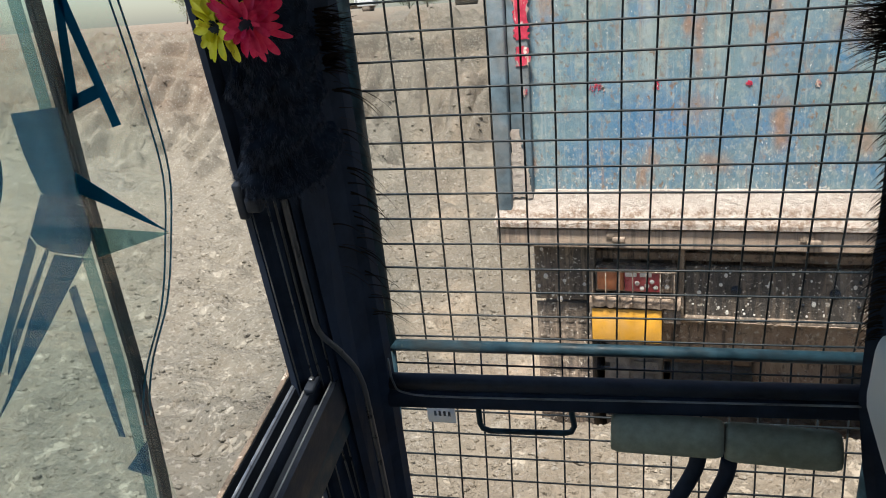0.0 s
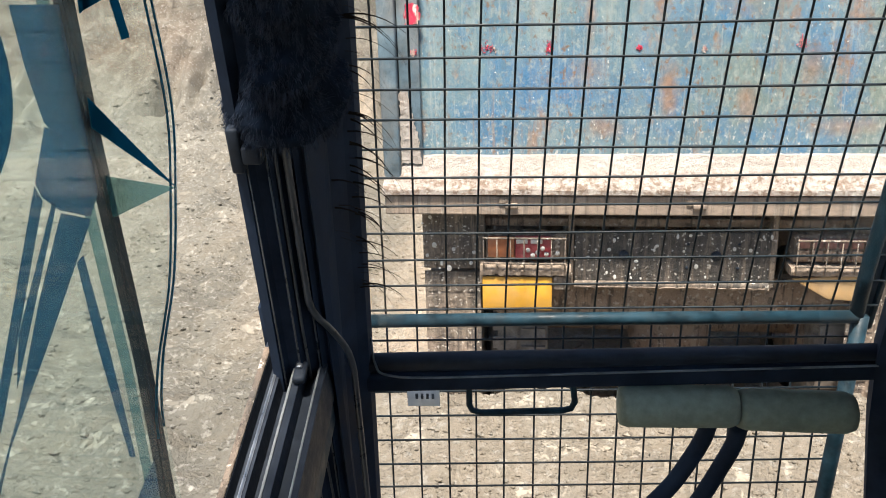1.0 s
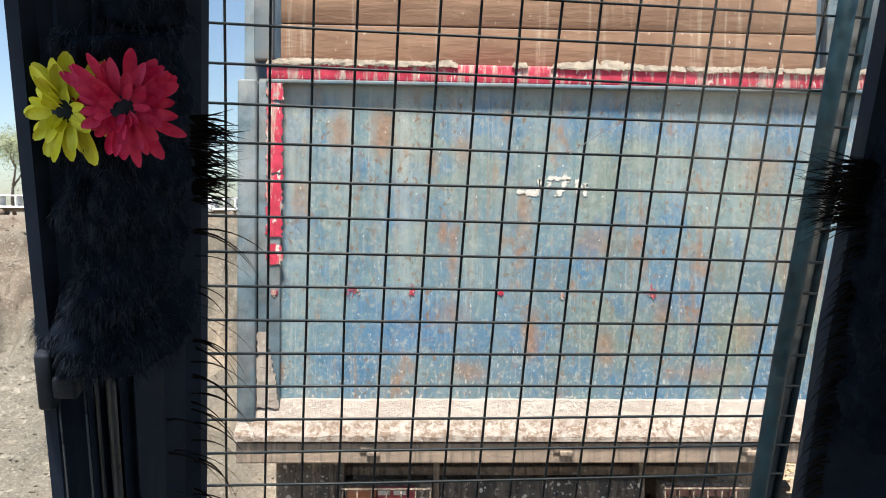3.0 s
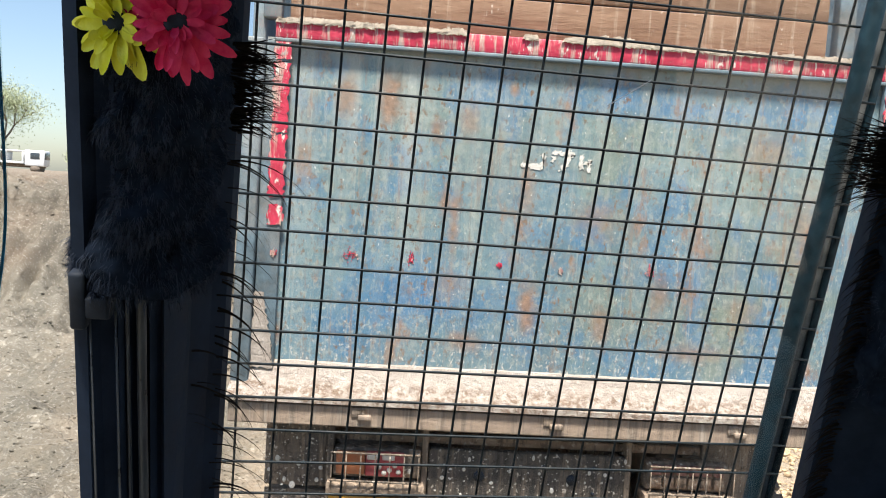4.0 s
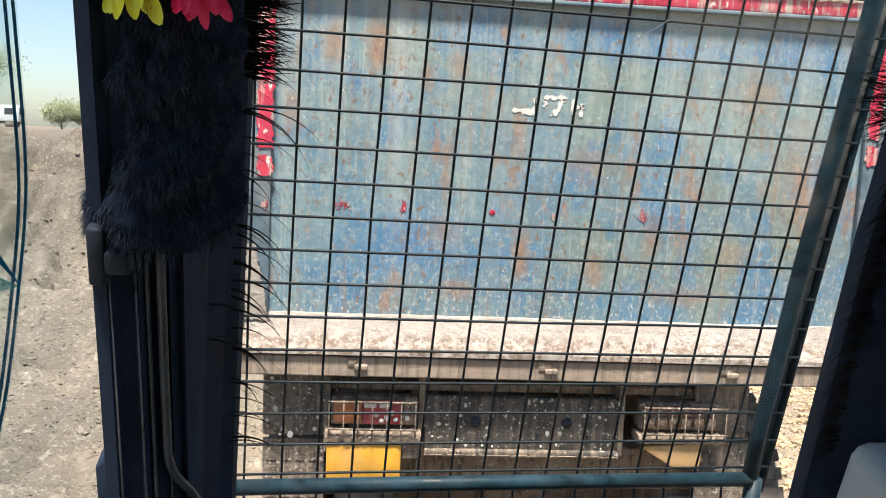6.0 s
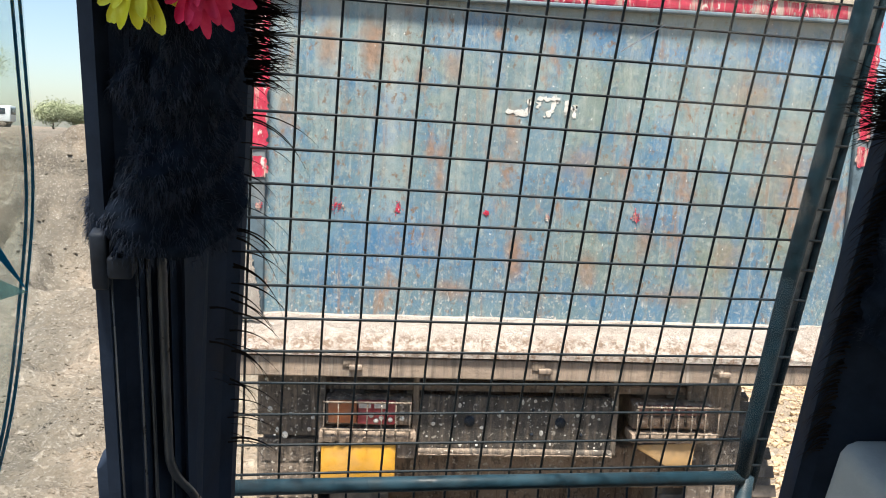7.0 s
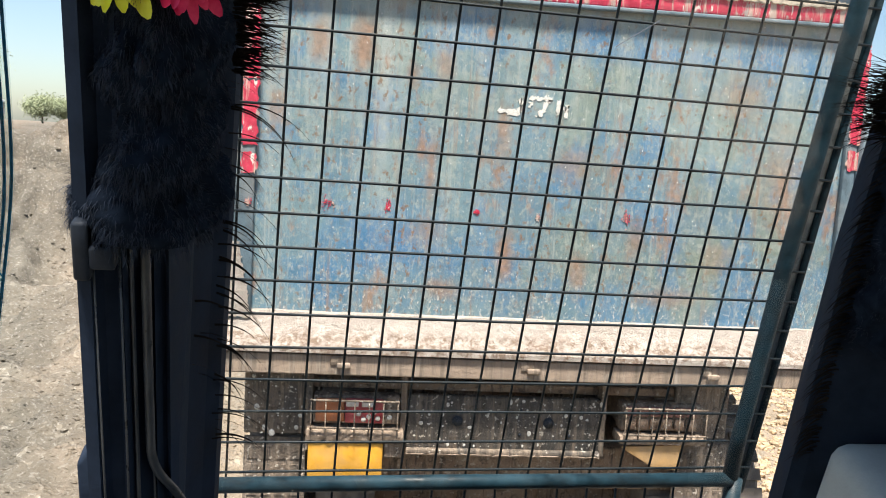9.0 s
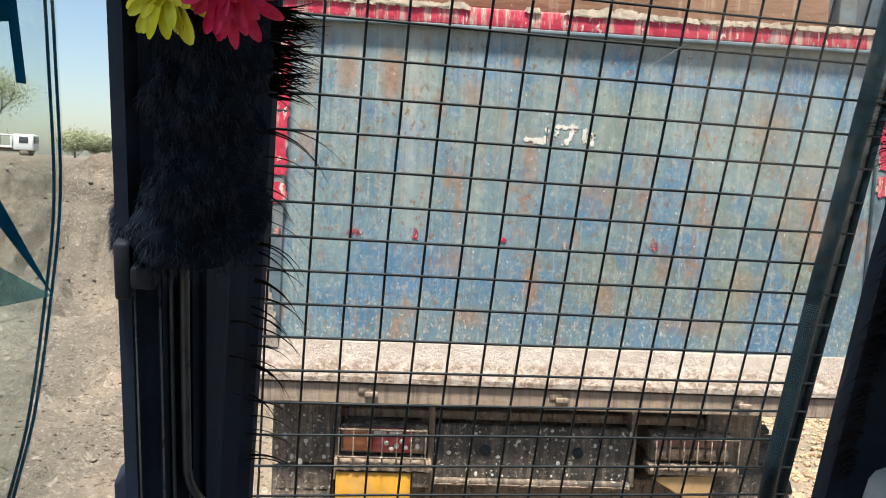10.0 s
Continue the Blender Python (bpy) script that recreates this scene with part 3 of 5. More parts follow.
def build_gravel():
    rng = random.Random(17)
    base = bmesh.new()
    bmesh.ops.create_icosphere(base, subdivisions=1, radius=1)
    shape = [v.co.copy() for v in base.verts]
    tris = [[v.index for v in f.verts] for f in base.faces]
    base.free()
    verts, faces = [], []
    for i in range(6000):
        x, y = rng.uniform(1.75, 4.6), rng.uniform(-0.2, 5.5)
        r = 0.010 + 0.028 * rng.random() ** 2
        z = lying_height(x, y)
        o = len(verts)
        for s in shape:
            k = r * rng.uniform(0.7, 1.2)
            verts.append((x + s.x * k * 1.2, y + s.y * k, z + s.z * k * 0.8 + r * 0.3))
        faces += [[o + q for q in f] for f in tris]
    me = bpy.data.meshes.new("gravel")
    me.from_pydata(verts, [], faces)
    me.materials.append(STONE)
    tagged(new("gravel", me), "orange-tan gravel spilled beside the truck", "gravel", kind="stuff")


build_gravel()


# ---- tipper truck ----
def build_truck():
    rng = random.Random(11)
    truck = thing("tipper_truck", "old blue tipper truck with a worn dusty tailgate", "truck")
    x0, x1 = -0.835, 1.700
    # tailgate: panel set back between posts, top rail and sill
    gate = part("tailgate", box(x0 + 0.07, x1 - 0.06, 0.0, 0.03, 1.40, 2.66), BLUE, truck, "worn blue tailgate with rust and slurry streaks", smooth=False)
    part("top_rail", box(x0 + 0.10, x1 - 0.05, -0.024, 0.05, 2.655, 2.722, 0.006), RED, gate, "chipped red top rail")
    part("rail_lip", box(x0 + 0.10, x1 - 0.11, -0.036, -0.004, 2.640, 2.654, 0.003), BLUE_POST, gate)
    for a, b, top in ((x0, x0 + 0.068, 2.648), (x1 - 0.062, x1, 2.30)):
        part("side_post", box(a, b, -0.06, 0.06, 1.37, top, 0.008), BLUE_POST, truck, "grey-blue steel post")
    for a, b in ((x0 + 0.072, -0.681), (1.588, x1 - 0.066)):
        part("edge_angle", box(a, b, -0.03, -0.004, 1.42, 2.648, 0.004), BLUE_POST, truck)
    # red reflective stripes, flaked at the foot
    for xa, xb, z0 in ((-0.731, -0.674, 1.965), (1.640, 1.592, 2.10)):
        a, b = min(xa, xb), max(xa, xb)
        bm = bmesh.new()
        pieces = [(z0, z0 + 0.075), (z0 + 0.105, 2.30), (2.305, 2.565), (2.575, 2.648)]
        for za, zb in pieces:
            join(bm, sheet(ragged([(a, za), (b, za), (b, zb), (a, zb)], 0.010, 0.0065, rng), 0.003, "y", -0.0345))
        part("red_stripe", bm, RED, truck, "flaking red stripe", smooth=False)
    # red paint dabs in a row
    for x, z, w, h in ((-0.41, 1.868, 0.046, 0.024), (-0.185, 1.868, 0.013, 0.024), (0.155, 1.862, 0.010, 0.010), (0.39, 1.855, 0.008, 0.014), (0.74, 1.868, 0.020, 0.035),
                       (-0.70, 1.86, 0.012, 0.018)):
        bm = bmesh.new()
        for k in range(60):
            fx, fz = x + rng.gauss(0, 0.45) * w, z + rng.gauss(0, 0.42) * h
            fr = rng.uniform(0.0008, 0.0032)
            pts = [(fx + math.cos(q * 1.05) * fr * rng.uniform(0.5, 1.3), fz + math.sin(q * 1.05) * fr * rng.uniform(0.5, 1.5)) for q in range(6)]
            join(bm, sheet(pts, 0.002, "y", (-0.0022 if x > -0.69 else -0.0325) - 0.00004 * k))
        tagged(part("paint_dab", bm, RED, gate, "flaking red paint dab", smooth=False), kind="stuff")
    # remains of white lettering, no longer readable
    for quad in (((0.207, 2.240), (0.285, 2.236), (0.280, 2.256), (0.215, 2.262)), ((0.285, 2.235), (0.298, 2.235), (0.300, 2.298), (0.288, 2.30)),
                 ((0.325, 2.296), (0.415, 2.294), (0.416, 2.312), (0.327, 2.311)), ((0.355, 2.235), (0.374, 2.235), (0.413, 2.295), (0.394, 2.295)),
                 ((0.325, 2.264), (0.338, 2.262), (0.338, 2.294), (0.326, 2.294)), ((0.436, 2.245), (0.450, 2.243), (0.448, 2.302), (0.436, 2.30)),
                 ((0.450, 2.260), (0.466, 2.260), (0.466, 2.274), (0.450, 2.276)), ((0.467, 2.233), (0.481, 2.235), (0.479, 2.288), (0.468, 2.285))):
        pts = ragged(quad, 0.006, 0.0065, rng)
        part("white_paint_remnant", sheet(pts, 0.002, "y", -0.0022), SPLASH, gate, smooth=False)
    # dusty ledge under the panel and the rear cross beam
    bm = bmesh.new()
    nx = 140
    prof = [(0.02, 1.462), (-0.012, 1.450), (-0.040, 1.400), (-0.070, 1.368), (-0.098, 1.350), (-0.112, 1.338), (-0.113, 1.318), (0.02, 1.312)]
    rings = []
    for i in range(nx + 1):
        x = x0 + (x1 - x0) * i / nx
        ring = []
        for j, (y, z) in enumerate(prof):
            k = 0.010 * noise.fractal(Vector((x * 9, j * 1.7, 1.0)), 1.0, 2.0, 4) * (2.2 if j in (2, 3, 4) else 0.6) if 0 < j < 6 else 0
            ring.append(bm.verts.new((x, y + k * 0.6, z + k)))
        rings.append(ring)
    for a, b in zip(rings, rings[1:]):
        for j in range(len(prof)):
            k = (j + 1) % len(prof)
            bm.faces.new((a[j], b[j], b[k], a[k]))
    bm.faces.new(rings[0])
    bm.faces.new(list(reversed(rings[-1])))
    bmesh.ops.recalc_face_normals(bm, faces=bm.faces[:])
    part("ledge", bm, DUST, truck, "ledge caked with pale dust", smooth=False)
    beam = part("rear_beam", box(x0 + 0.005, x1 - 0.005, -0.098, 0.02, 1.232, 1.308, 0.005), DUSTY_STEEL, truck, "dusty steel cross beam", smooth=False)
    # slots are dark blocks on the beam, their inner shade put in as colour
    for x in (-0.345, 0.375, 1.085):
        part("slot", box(x - 0.028, x + 0.022, -0.104, -0.09, 1.272, 1.308, 0.003), CHASSIS, beam)
        part("lug", box(x - 0.004, x + 0.045, -0.116, -0.095, 1.262, 1.282, 0.004), DUSTY_STEEL, beam)
    # dust caked at the foot of the post
    for k in range(5):
        za = 1.425 + 0.05 * k
        pts = ragged([(-0.765, za), (-0.684 - 0.008 * k, za), (-0.690 - 0.010 * k, za + 0.085), (-0.765, za + 0.085)], 0.012, 0.006, rng)
        part("dust_cake", sheet(pts, 0.006, "y", -0.0365 - 0.0012 * k), DUST, truck, smooth=False)
    # dust lying on the top rail, in ragged heaps
    bm = bmesh.new()
    for i in range(900):
        x = x0 + 0.11 + (x1 - x0 - 0.19) * rng.random()
        deep = noise.noise(Vector((x * 4.5, 0.7, 6.0)))
        if deep < -0.40:
            continue
        w, h = rng.uniform(0.004, 0.017), rng.uniform(0.002, 0.009) * (1.9 if -0.1 < x < 0.6 else 1) * (1 + deep)
        pts = ragged([(x - w, 2.722 - rng.uniform(0, 0.012)), (x + w, 2.722 - rng.uniform(0, 0.012)), (x + w * 0.6, 2.722 + h), (x - w * 0.7, 2.722 + h * 0.8)], 0.02, 0.006, rng)
        join(bm, sheet(pts, rng.uniform(0.03, 0.07), "y", -0.034 + rng.uniform(0, 0.004)))
    tagged(part("dust_crust", bm, SAND, truck, "pale dust lying along the rail", smooth=False), kind="stuff")
    # boards standing above the tailgate
    for i in range(4):
        z = 2.730 + i * 0.152
        part("board", box(-0.695, 1.385, 0.055, 0.085, z, z + 0.147, 0.005), BOARD, truck, "brown weathered board")
    for a, b in ((-0.795, -0.725), (1.425, 1.495)):
        part("stake", box(a, b, 0.05, 0.11, 2.74, 3.36, 0.006), BLUE_POST, truck, "grey-blue stake")
    # body behind the tailgate
    part("body_side", box(x0, x0 + 0.05, 0.07, 4.4, 1.36, 3.30, 0.006), BLUE_POST, truck)
    part("body_side", box(x1 - 0.05, x1, 0.07, 4.4, 1.36, 3.30, 0.006), BLUE_POST, truck)
    part("body_floor", box(x0 + 0.05, x1 - 0.05, 0.035, 4.4, 1.32, 1.40), CHASSIS, truck)
    part("headboard", box(x0 + 0.05, x1 - 0.05, 4.34, 4.40, 1.41, 3.30), BLUE_POST, truck)
    # under the beam: hangers, lamps, plates, chassis
    part("hanger", box(-0.70, -0.455, 0.02, 0.06, 0.96, 1.23, 0.006), CHASSIS, truck, "grimy steel hanger plate")
    part("hanger", box(1.02, 1.24, 0.02, 0.06, 0.98, 1.23, 0.006), CHASSIS, truck)
    part("cross_channel", box(-0.455, 1.02, 0.05, 0.12, 1.14, 1.175, 0.006), RUSTY, truck, "rusty cross channel")
    for x in (-0.45, -0.085, 0.715):
        part("hanger_strap", box(x - 0.012, x + 0.012, 0.0, 0.10, 0.90, 1.23, 0.004), CHASSIS, truck)
    for x in (-0.30, -0.02, 0.10, 0.32, 0.60, 0.78, 0.90):
        part("body_runner", box(x - 0.03, x + 0.03, 0.10, 3.8, 1.18, 1.318, 0.005), RUSTY, truck)
    panel = part("rear_panel", box(-0.070, 0.705, 0.0, 0.035, 0.915, 1.135, 0.008), SOOT, truck, "black dusty panel with two holes")
    part("panel_lip", box(-0.070, 0.705, -0.025, 0.002, 0.905, 0.925, 0.005), CHASSIS, panel)
    # holes and bolt holes are solid dark discs, the shade inside put in as colour
    for x in (0.128, 0.493):
        bm = bmesh.new()
        bmesh.ops.create_cone(bm, cap_ends=True, segments=20, radius1=0.021, radius2=0.021, depth=0.01, matrix=pose(x, -0.003, 1.036, 90))
        part("hole", bm, RUBBER, panel)
    for k in range(4):
        bm = bmesh.new()
        bmesh.ops.create_cone(bm, cap_ends=True, segments=8, radius1=0.007, radius2=0.006, depth=0.008, matrix=pose(0.38 + 0.2 * (k % 2), -0.003, 0.985 + 0.1 * (k // 2), 90))
        part("bolt_hole", bm, RUBBER, panel)
    verts_rng = random.Random(5)
    bm = bmesh.new()
    bmesh.ops.create_cone(bm, cap_ends=True, segments=7, radius1=1, radius2=0.6, depth=1)
    spot_mesh = bpy.data.meshes.new("slurry_spot")
    bm.to_mesh(spot_mesh)
    bm.free()
    spot_mesh.materials.append(SPLASH)
    for i in range(420):
        x, z = verts_rng.uniform(-0.70, 0.95), verts_rng.uniform(0.93, 1.22)
        r = 0.0018 + 0.0095 * verts_rng.random() ** 4
        y = 0.0 if -0.07 < x < 0.705 and z < 1.135 else (0.018 if x < -0.455 and z > 0.96 else None)
        if y is None:
            continue
        spot = new("slurry_spot", spot_mesh)
        spot.parent = panel
        spot.matrix_world = pose(x, y - 0.001, z, 90) @ Matrix.Diagonal((r * verts_rng.uniform(0.6, 1.3), r * verts_rng.uniform(0.7, 1.5), 0.004, 1))
    lamp = part("tail_lamp", box(-0.435, -0.10, -0.01, 0.06, 1.015, 1.128, 0.010), CHASSIS, truck, "dirty tail lamp cluster")
    part("orange_lens", box(-0.425, -0.315, -0.026, -0.008, 1.028, 1.118, 0.006), ORANGE, lamp)
    part("red_lens", box(-0.312, -0.165, -0.028, -0.008, 1.024, 1.120, 0.006), LENS_RED, lamp)
    for x in (-0.285, -0.225):
        part("white_lens", box(x - 0.024, x + 0.024, -0.032, -0.026, 1.090, 1.113, 0.003), LENS_WHITE, lamp)
    for k, (x, z) in enumerate(((-0.26, 1.062), (-0.22, 1.052), (-0.24, 1.04), (-0.20, 1.07), (-0.185, 1.045), (-0.14, 1.05))):
        bm = bmesh.new()
        bmesh.ops.create_cone(bm, cap_ends=True, segments=9, radius1=0.011, radius2=0.008, depth=0.006, matrix=pose(x, -0.030, z, 90))
        part("splash_dot", bm, SPLASH, lamp)
    right = part("tail_lamp", box(0.785, 1.12, -0.01, 0.06, 1.015, 1.128, 0.010), CHASSIS, truck, "tail lamp cluster caked with dust")
    for k in range(6):
        part("lens_square", box(0.803 + k * 0.050, 0.845 + k * 0.050, -0.022, -0.008, 1.078, 1.118, 0.005), DUSTY_LENS, right, "dust-dulled red lens")
        part("lens_square", box(0.803 + k * 0.050, 0.845 + k * 0.050, -0.022, -0.008, 1.026, 1.070, 0.005), RUSTY, right)
    crust("lamp_bracket", 0.775, 1.13, -0.045, 0.05, 0.972, 1.006, truck, 1.0, "lamp bracket under caked mud")
    crust("lamp_bracket", -0.455, -0.085, -0.045, 0.05, 0.958, 1.000, truck, 4.0, "lamp bracket under caked mud")
    crust("mud_crust", -0.070, 0.705, -0.022, 0.0, 0.900, 0.912, truck, 7.0)
    crust("mud_crust", -0.690, 1.20, -0.030, 0.02, 1.216, 1.230, truck, 9.0)
    for x0c in (-0.44, 0.79):
        cage = part("lamp_cage", box(x0c - 0.005, x0c + 0.335, -0.062, -0.056, 1.118, 1.126, 0.002, 1), CHASSIS, truck, "dusty wire lamp cage")
        part("cage_rail", box(x0c - 0.005, x0c + 0.335, -0.062, -0.056, 1.010, 1.018, 0.002, 1), CHASSIS, cage)
        for k in range(7):
            part("cage_wire", box(x0c + k * 0.055 - 0.0025, x0c + k * 0.055 + 0.0025, -0.060, -0.055, 0.985, 1.128, 0.001, 1), CHASSIS, cage)
    part("number_plate", box(-0.448, -0.160, -0.035, -0.025, 0.798, 0.946, 0.004), YELLOW, truck, "bright yellow plate")
    part("number_plate", prism([(0.785, 0.955), (1.045, 0.968), (1.035, 0.862), (0.93, 0.868)], "y", -0.03, -0.02, 0.003), YELLOW_DUSTY, truck, "dusty torn yellow plate")
    part("plate_bracket", box(-0.155, -0.085, -0.02, 0.03, 0.885, 0.945, 0.004), CHASSIS, truck)
    part("rear_axle", tube([(-0.55, 0.62, 0.52), (1.30, 0.62, 0.52)], 0.085, 14), RUSTY, truck)
    part("axle_case", box(0.22, 0.60, 0.42, 0.82, 0.33, 0.74, 0.10, 3), RUSTY, truck)
    part("chassis_rail", box(-0.10, -0.02, 0.04, 4.2, 0.90, 1.12, 0.006), CHASSIS, truck)
    part("chassis_rail", box(0.66, 0.74, 0.04, 4.2, 0.90, 1.12, 0.006), CHASSIS, truck)
    part("underrun_bar", box(-0.40, 1.10, 0.10, 0.18, 0.72, 0.90, 0.012), RUSTY, truck, "rusty brown cross member")
    for x in (-0.585, -0.30, 1.085, 1.37):
        wheel_at(x, truck)
        # second axle: added to block the bright ground under the truck, itself unseen
        wheel_at(x, truck, 1.95)
    part("rear_axle", tube([(-0.55, 1.95, 0.52), (1.30, 1.95, 0.52)], 0.085, 14), RUSTY, truck)
    part("axle_case", box(0.22, 0.60, 1.75, 2.15, 0.33, 0.74, 0.10, 3), RUSTY, truck)
    mud = part("mud_flap", box(-0.70, -0.46, 0.04, 0.052, 0.35, 0.94, 0.003), CHASSIS, truck, "dusty rubber flap")
    flap_right = part("mud_flap", box(1.04, 1.26, 0.04, 0.052, 0.35, 0.95, 0.003), CHASSIS, truck)
    for flap_x in (-0.70, 1.04):
        for r in range(7):
            for c in range(4):
                part("tread_block", box(flap_x + 0.014 + c * 0.055, flap_x + 0.052 + c * 0.055, 0.036, 0.042, 0.40 + r * 0.075, 0.452 + r * 0.075), CHASSIS, mud if flap_x < 0 else flap_right, smooth=False)


def crust(name, x0, x1, y0, y1, z0, z1, parent, seed, label=""):
    """A bar of caked dirt with a crumbling top and face."""
    bm = bmesh.new()
    n = int((x1 - x0) / 0.008)
    rings = []
    for i in range(n + 1):
        x = x0 + (x1 - x0) * i / n
        k = [noise.fractal(Vector((x * 45, seed + 3.0 * q, 0)), 1.0, 2.0, 4) for q in range(4)]
        rings.append([bm.verts.new(c) for c in ((x, y1, z0), (x, y0 + 0.004 * k[0], z0 + 0.006 * k[1]), (x, y0 - 0.004 + 0.006 * k[2], (z0 + z1) / 2), (x, y0 + 0.004 * k[3], z1 + 0.009 * k[2]), (x, y1, z1 + 0.006 * k[1]))])
    for a, c in zip(rings, rings[1:]):
        for q in range(5):
            r = (q + 1) % 5
            bm.faces.new((a[q], c[q], c[r], a[r]))
    bm.faces.new(rings[0])
    bm.faces.new(list(reversed(rings[-1])))
    bmesh.ops.recalc_face_normals(bm, faces=bm.faces[:])
    return part(name, bm, CRUST, parent, label, smooth=False)


def wheel_at(x, truck, cy=0.62):
    w = 0.125
    bm = bmesh.new()
    prof = [(-w, 0.34), (-w, 0.46), (-w + 0.03, 0.505), (w - 0.03, 0.505), (w, 0.46), (w, 0.34)]
    n = 40
    rings = [[bm.verts.new((x + dx, cy + r * math.cos(k * math.tau / n), 0.52 + r * math.sin(k * math.tau / n))) for dx, r in prof] for k in range(n)]
    for k in range(n):
        a, b = rings[k], rings[(k + 1) % n]
        for j in range(len(prof) - 1):
            bm.faces.new((a[j], a[j + 1], b[j + 1], b[j]))
    for k in range(n):
        t = k * math.tau / n
        for s in (-1, 1):
            m = Matrix.Translation((x + s * w * 0.5, cy, 0.52)) @ Matrix.Rotation(-t - s * 0.04, 4, "X") @ Matrix.Translation((0, 0, 0.508))
            b = box(-w * 0.42, w * 0.42, -0.025, 0.025, -0.01, 0.012)
            b.transform(m)
            join(bm, b)
    wheel = part("wheel", bm, TYRE, truck, "dusty double rear tyre", smooth=False)
    bm = bmesh.new()
    bmesh.ops.create_cone(bm, cap_ends=True, segments=24, radius1=0.34, radius2=0.34, depth=w * 1.5, matrix=pose(x, cy, 0.52, 0, 90))
    part("rim", bm, RUSTY, wheel)


build_truck()


# ---- far things on the upper ground ----
def far_truck(x, y, length, name, label, group="", turn=8):
    t = thing(name, label, "truck", pose(x, y, ground_height(x, y) - 0.1, 0, 0, turn), group=group)
    part("cargo_body", box(0, length, -1.2, 1.2, 1.0, 1.25, 0.03), WHITE_PAINT, t)
    part("canopy", box(0, length, -1.2, 1.2, 2.35, 2.5, 0.04), WHITE_PAINT, t)
    for i in range(4):
        part("upright", box(i * (length - 0.2) / 3, i * (length - 0.2) / 3 + 0.16, -1.2, 1.2, 1.25, 2.35, 0.02), WHITE_PAINT, t)
    cabin = part("cabin", box(length + 0.1, length + 2.2, -1.2, 1.2, 0.8, 2.6, 0.12), WHITE_PAINT, t)
    part("side_window", box(length + 0.7, length + 1.7, -1.24, -1.19, 1.6, 2.3, 0.02), FAR_GLASS, cabin)
    part("windscreen", box(length + 2.18, length + 2.24, -1.0, 1.0, 1.6, 2.35, 0.02), FAR_GLASS, cabin)
    part("chassis", box(0, length + 2, -0.5, 0.5, 0.6, 1.0), CHASSIS, t)
    for wx in (0.8, 1.9, length + 1.2):
        bm = bmesh.new()
        bmesh.ops.create_cone(bm, cap_ends=True, segments=18, radius1=0.5, radius2=0.5, depth=2.3, matrix=pose(wx, 0, 0.5, 90))
        part("wheel", bm, TYRE, t)
    return t


far_truck(-48.4, 95.0, 5.6, "far_lorry", "white lorry with an open canopy beyond the bank", "lorries beyond the bank")
far_truck(-29.4, 98.0, 4.0, "far_lorry", "white lorry facing the pit from beyond the bank", "lorries beyond the bank", -78)
far_truck(-18.6, 96.0, 4.0, "far_lorry", "white lorry half hidden beyond the bank", "lorries beyond the bank", 176)
far_truck(-67.0, 99.0, 4.5, "far_lorry", "white lorry with an open canopy beyond the bank", "lorries beyond the bank")


def tree(x, y, height, spread_r, seed, name, label):
    rng = random.Random(seed)
    z0 = ground_height(x, y) - 0.1
    t = thing(name, label, name, Matrix.Translation((x, y, z0)))
    bm = bmesh.new()
    tips = []

    def grow(p, d, ln, r, depth):
        q = p + d * ln
        mid = p.lerp(q, 0.5) + Vector((rng.uniform(-1, 1), rng.uniform(-1, 1), 0)) * ln * 0.06
        tube([p, mid, q], r, 6, bm=bm, taper=[1, 0.85, 0.65])
        if depth == 0:
            tips.append(q)
            return
        for k in range(rng.choice((2, 3, 3))):
            a = rng.uniform(0, math.tau)
            nd = (d + Vector((math.cos(a), math.sin(a), rng.uniform(-0.1, 0.6))) * rng.uniform(0.5, 0.95) * spread_r).normalized()
            grow(q, nd, ln * rng.uniform(0.6, 0.82), r * 0.62, depth - 1)
        tips.append(q)

    grow(Vector((0, 0, 0)), Vector((rng.uniform(-0.1, 0.1), 0, 1)), height * (0.26 if name == "tree" else 0.13), height * 0.018, 4 if name == "tree" else 5)
    part("trunk", bm, BARK, t)
    verts, faces = [], []
    for tip in tips:
        for k in range(110):
            c = tip + Vector((rng.gauss(0, 1), rng.gauss(0, 1), rng.gauss(0, 0.8))) * height * (0.085 if name == "tree" else 0.07)
            s = rng.uniform(0.05, 0.12)
            u = Vector((rng.uniform(-1, 1), rng.uniform(-1, 1), rng.uniform(-1, 1))).normalized()
            v = u.orthogonal().normalized()
            o = len(verts)
            verts += [c - u * s, c + v * s * 0.6, c + u * s, c - v * s * 0.6]
            faces.append((o, o + 1, o + 2, o + 3))
    me = bpy.data.meshes.new("crown")
    me.from_pydata(verts, [], faces)
    me.materials.append(LEAF)
    crown = new("crown", me)
    crown.parent = t
    return t


tree(-46.8, 99.0, 13.0, 0.8, 4, "tree", "tall airy dusty tree behind the lorry")
tree(-54.0, 99.0, 8.0, 1.25, 9, "bush", "broad dusty bush behind the lorry")
tree(-57.5, 101.0, 7.5, 1.25, 12, "bush", "broad dusty bush behind the lorry")
tree(-37.0, 98.0, 7.2, 1.25, 7, "bush", "low dusty bush on the far ground")
tree(-35.2, 99.5, 6.0, 1.3, 8, "bush", "low dusty bush on the far ground")
tree(-64.0, 104.0, 7.5, 1.1, 21, "tree", "broad dusty tree beyond the bank")
tree(-76.0, 108.0, 7.0, 1.2, 23, "tree", "broad dusty tree beyond the bank")


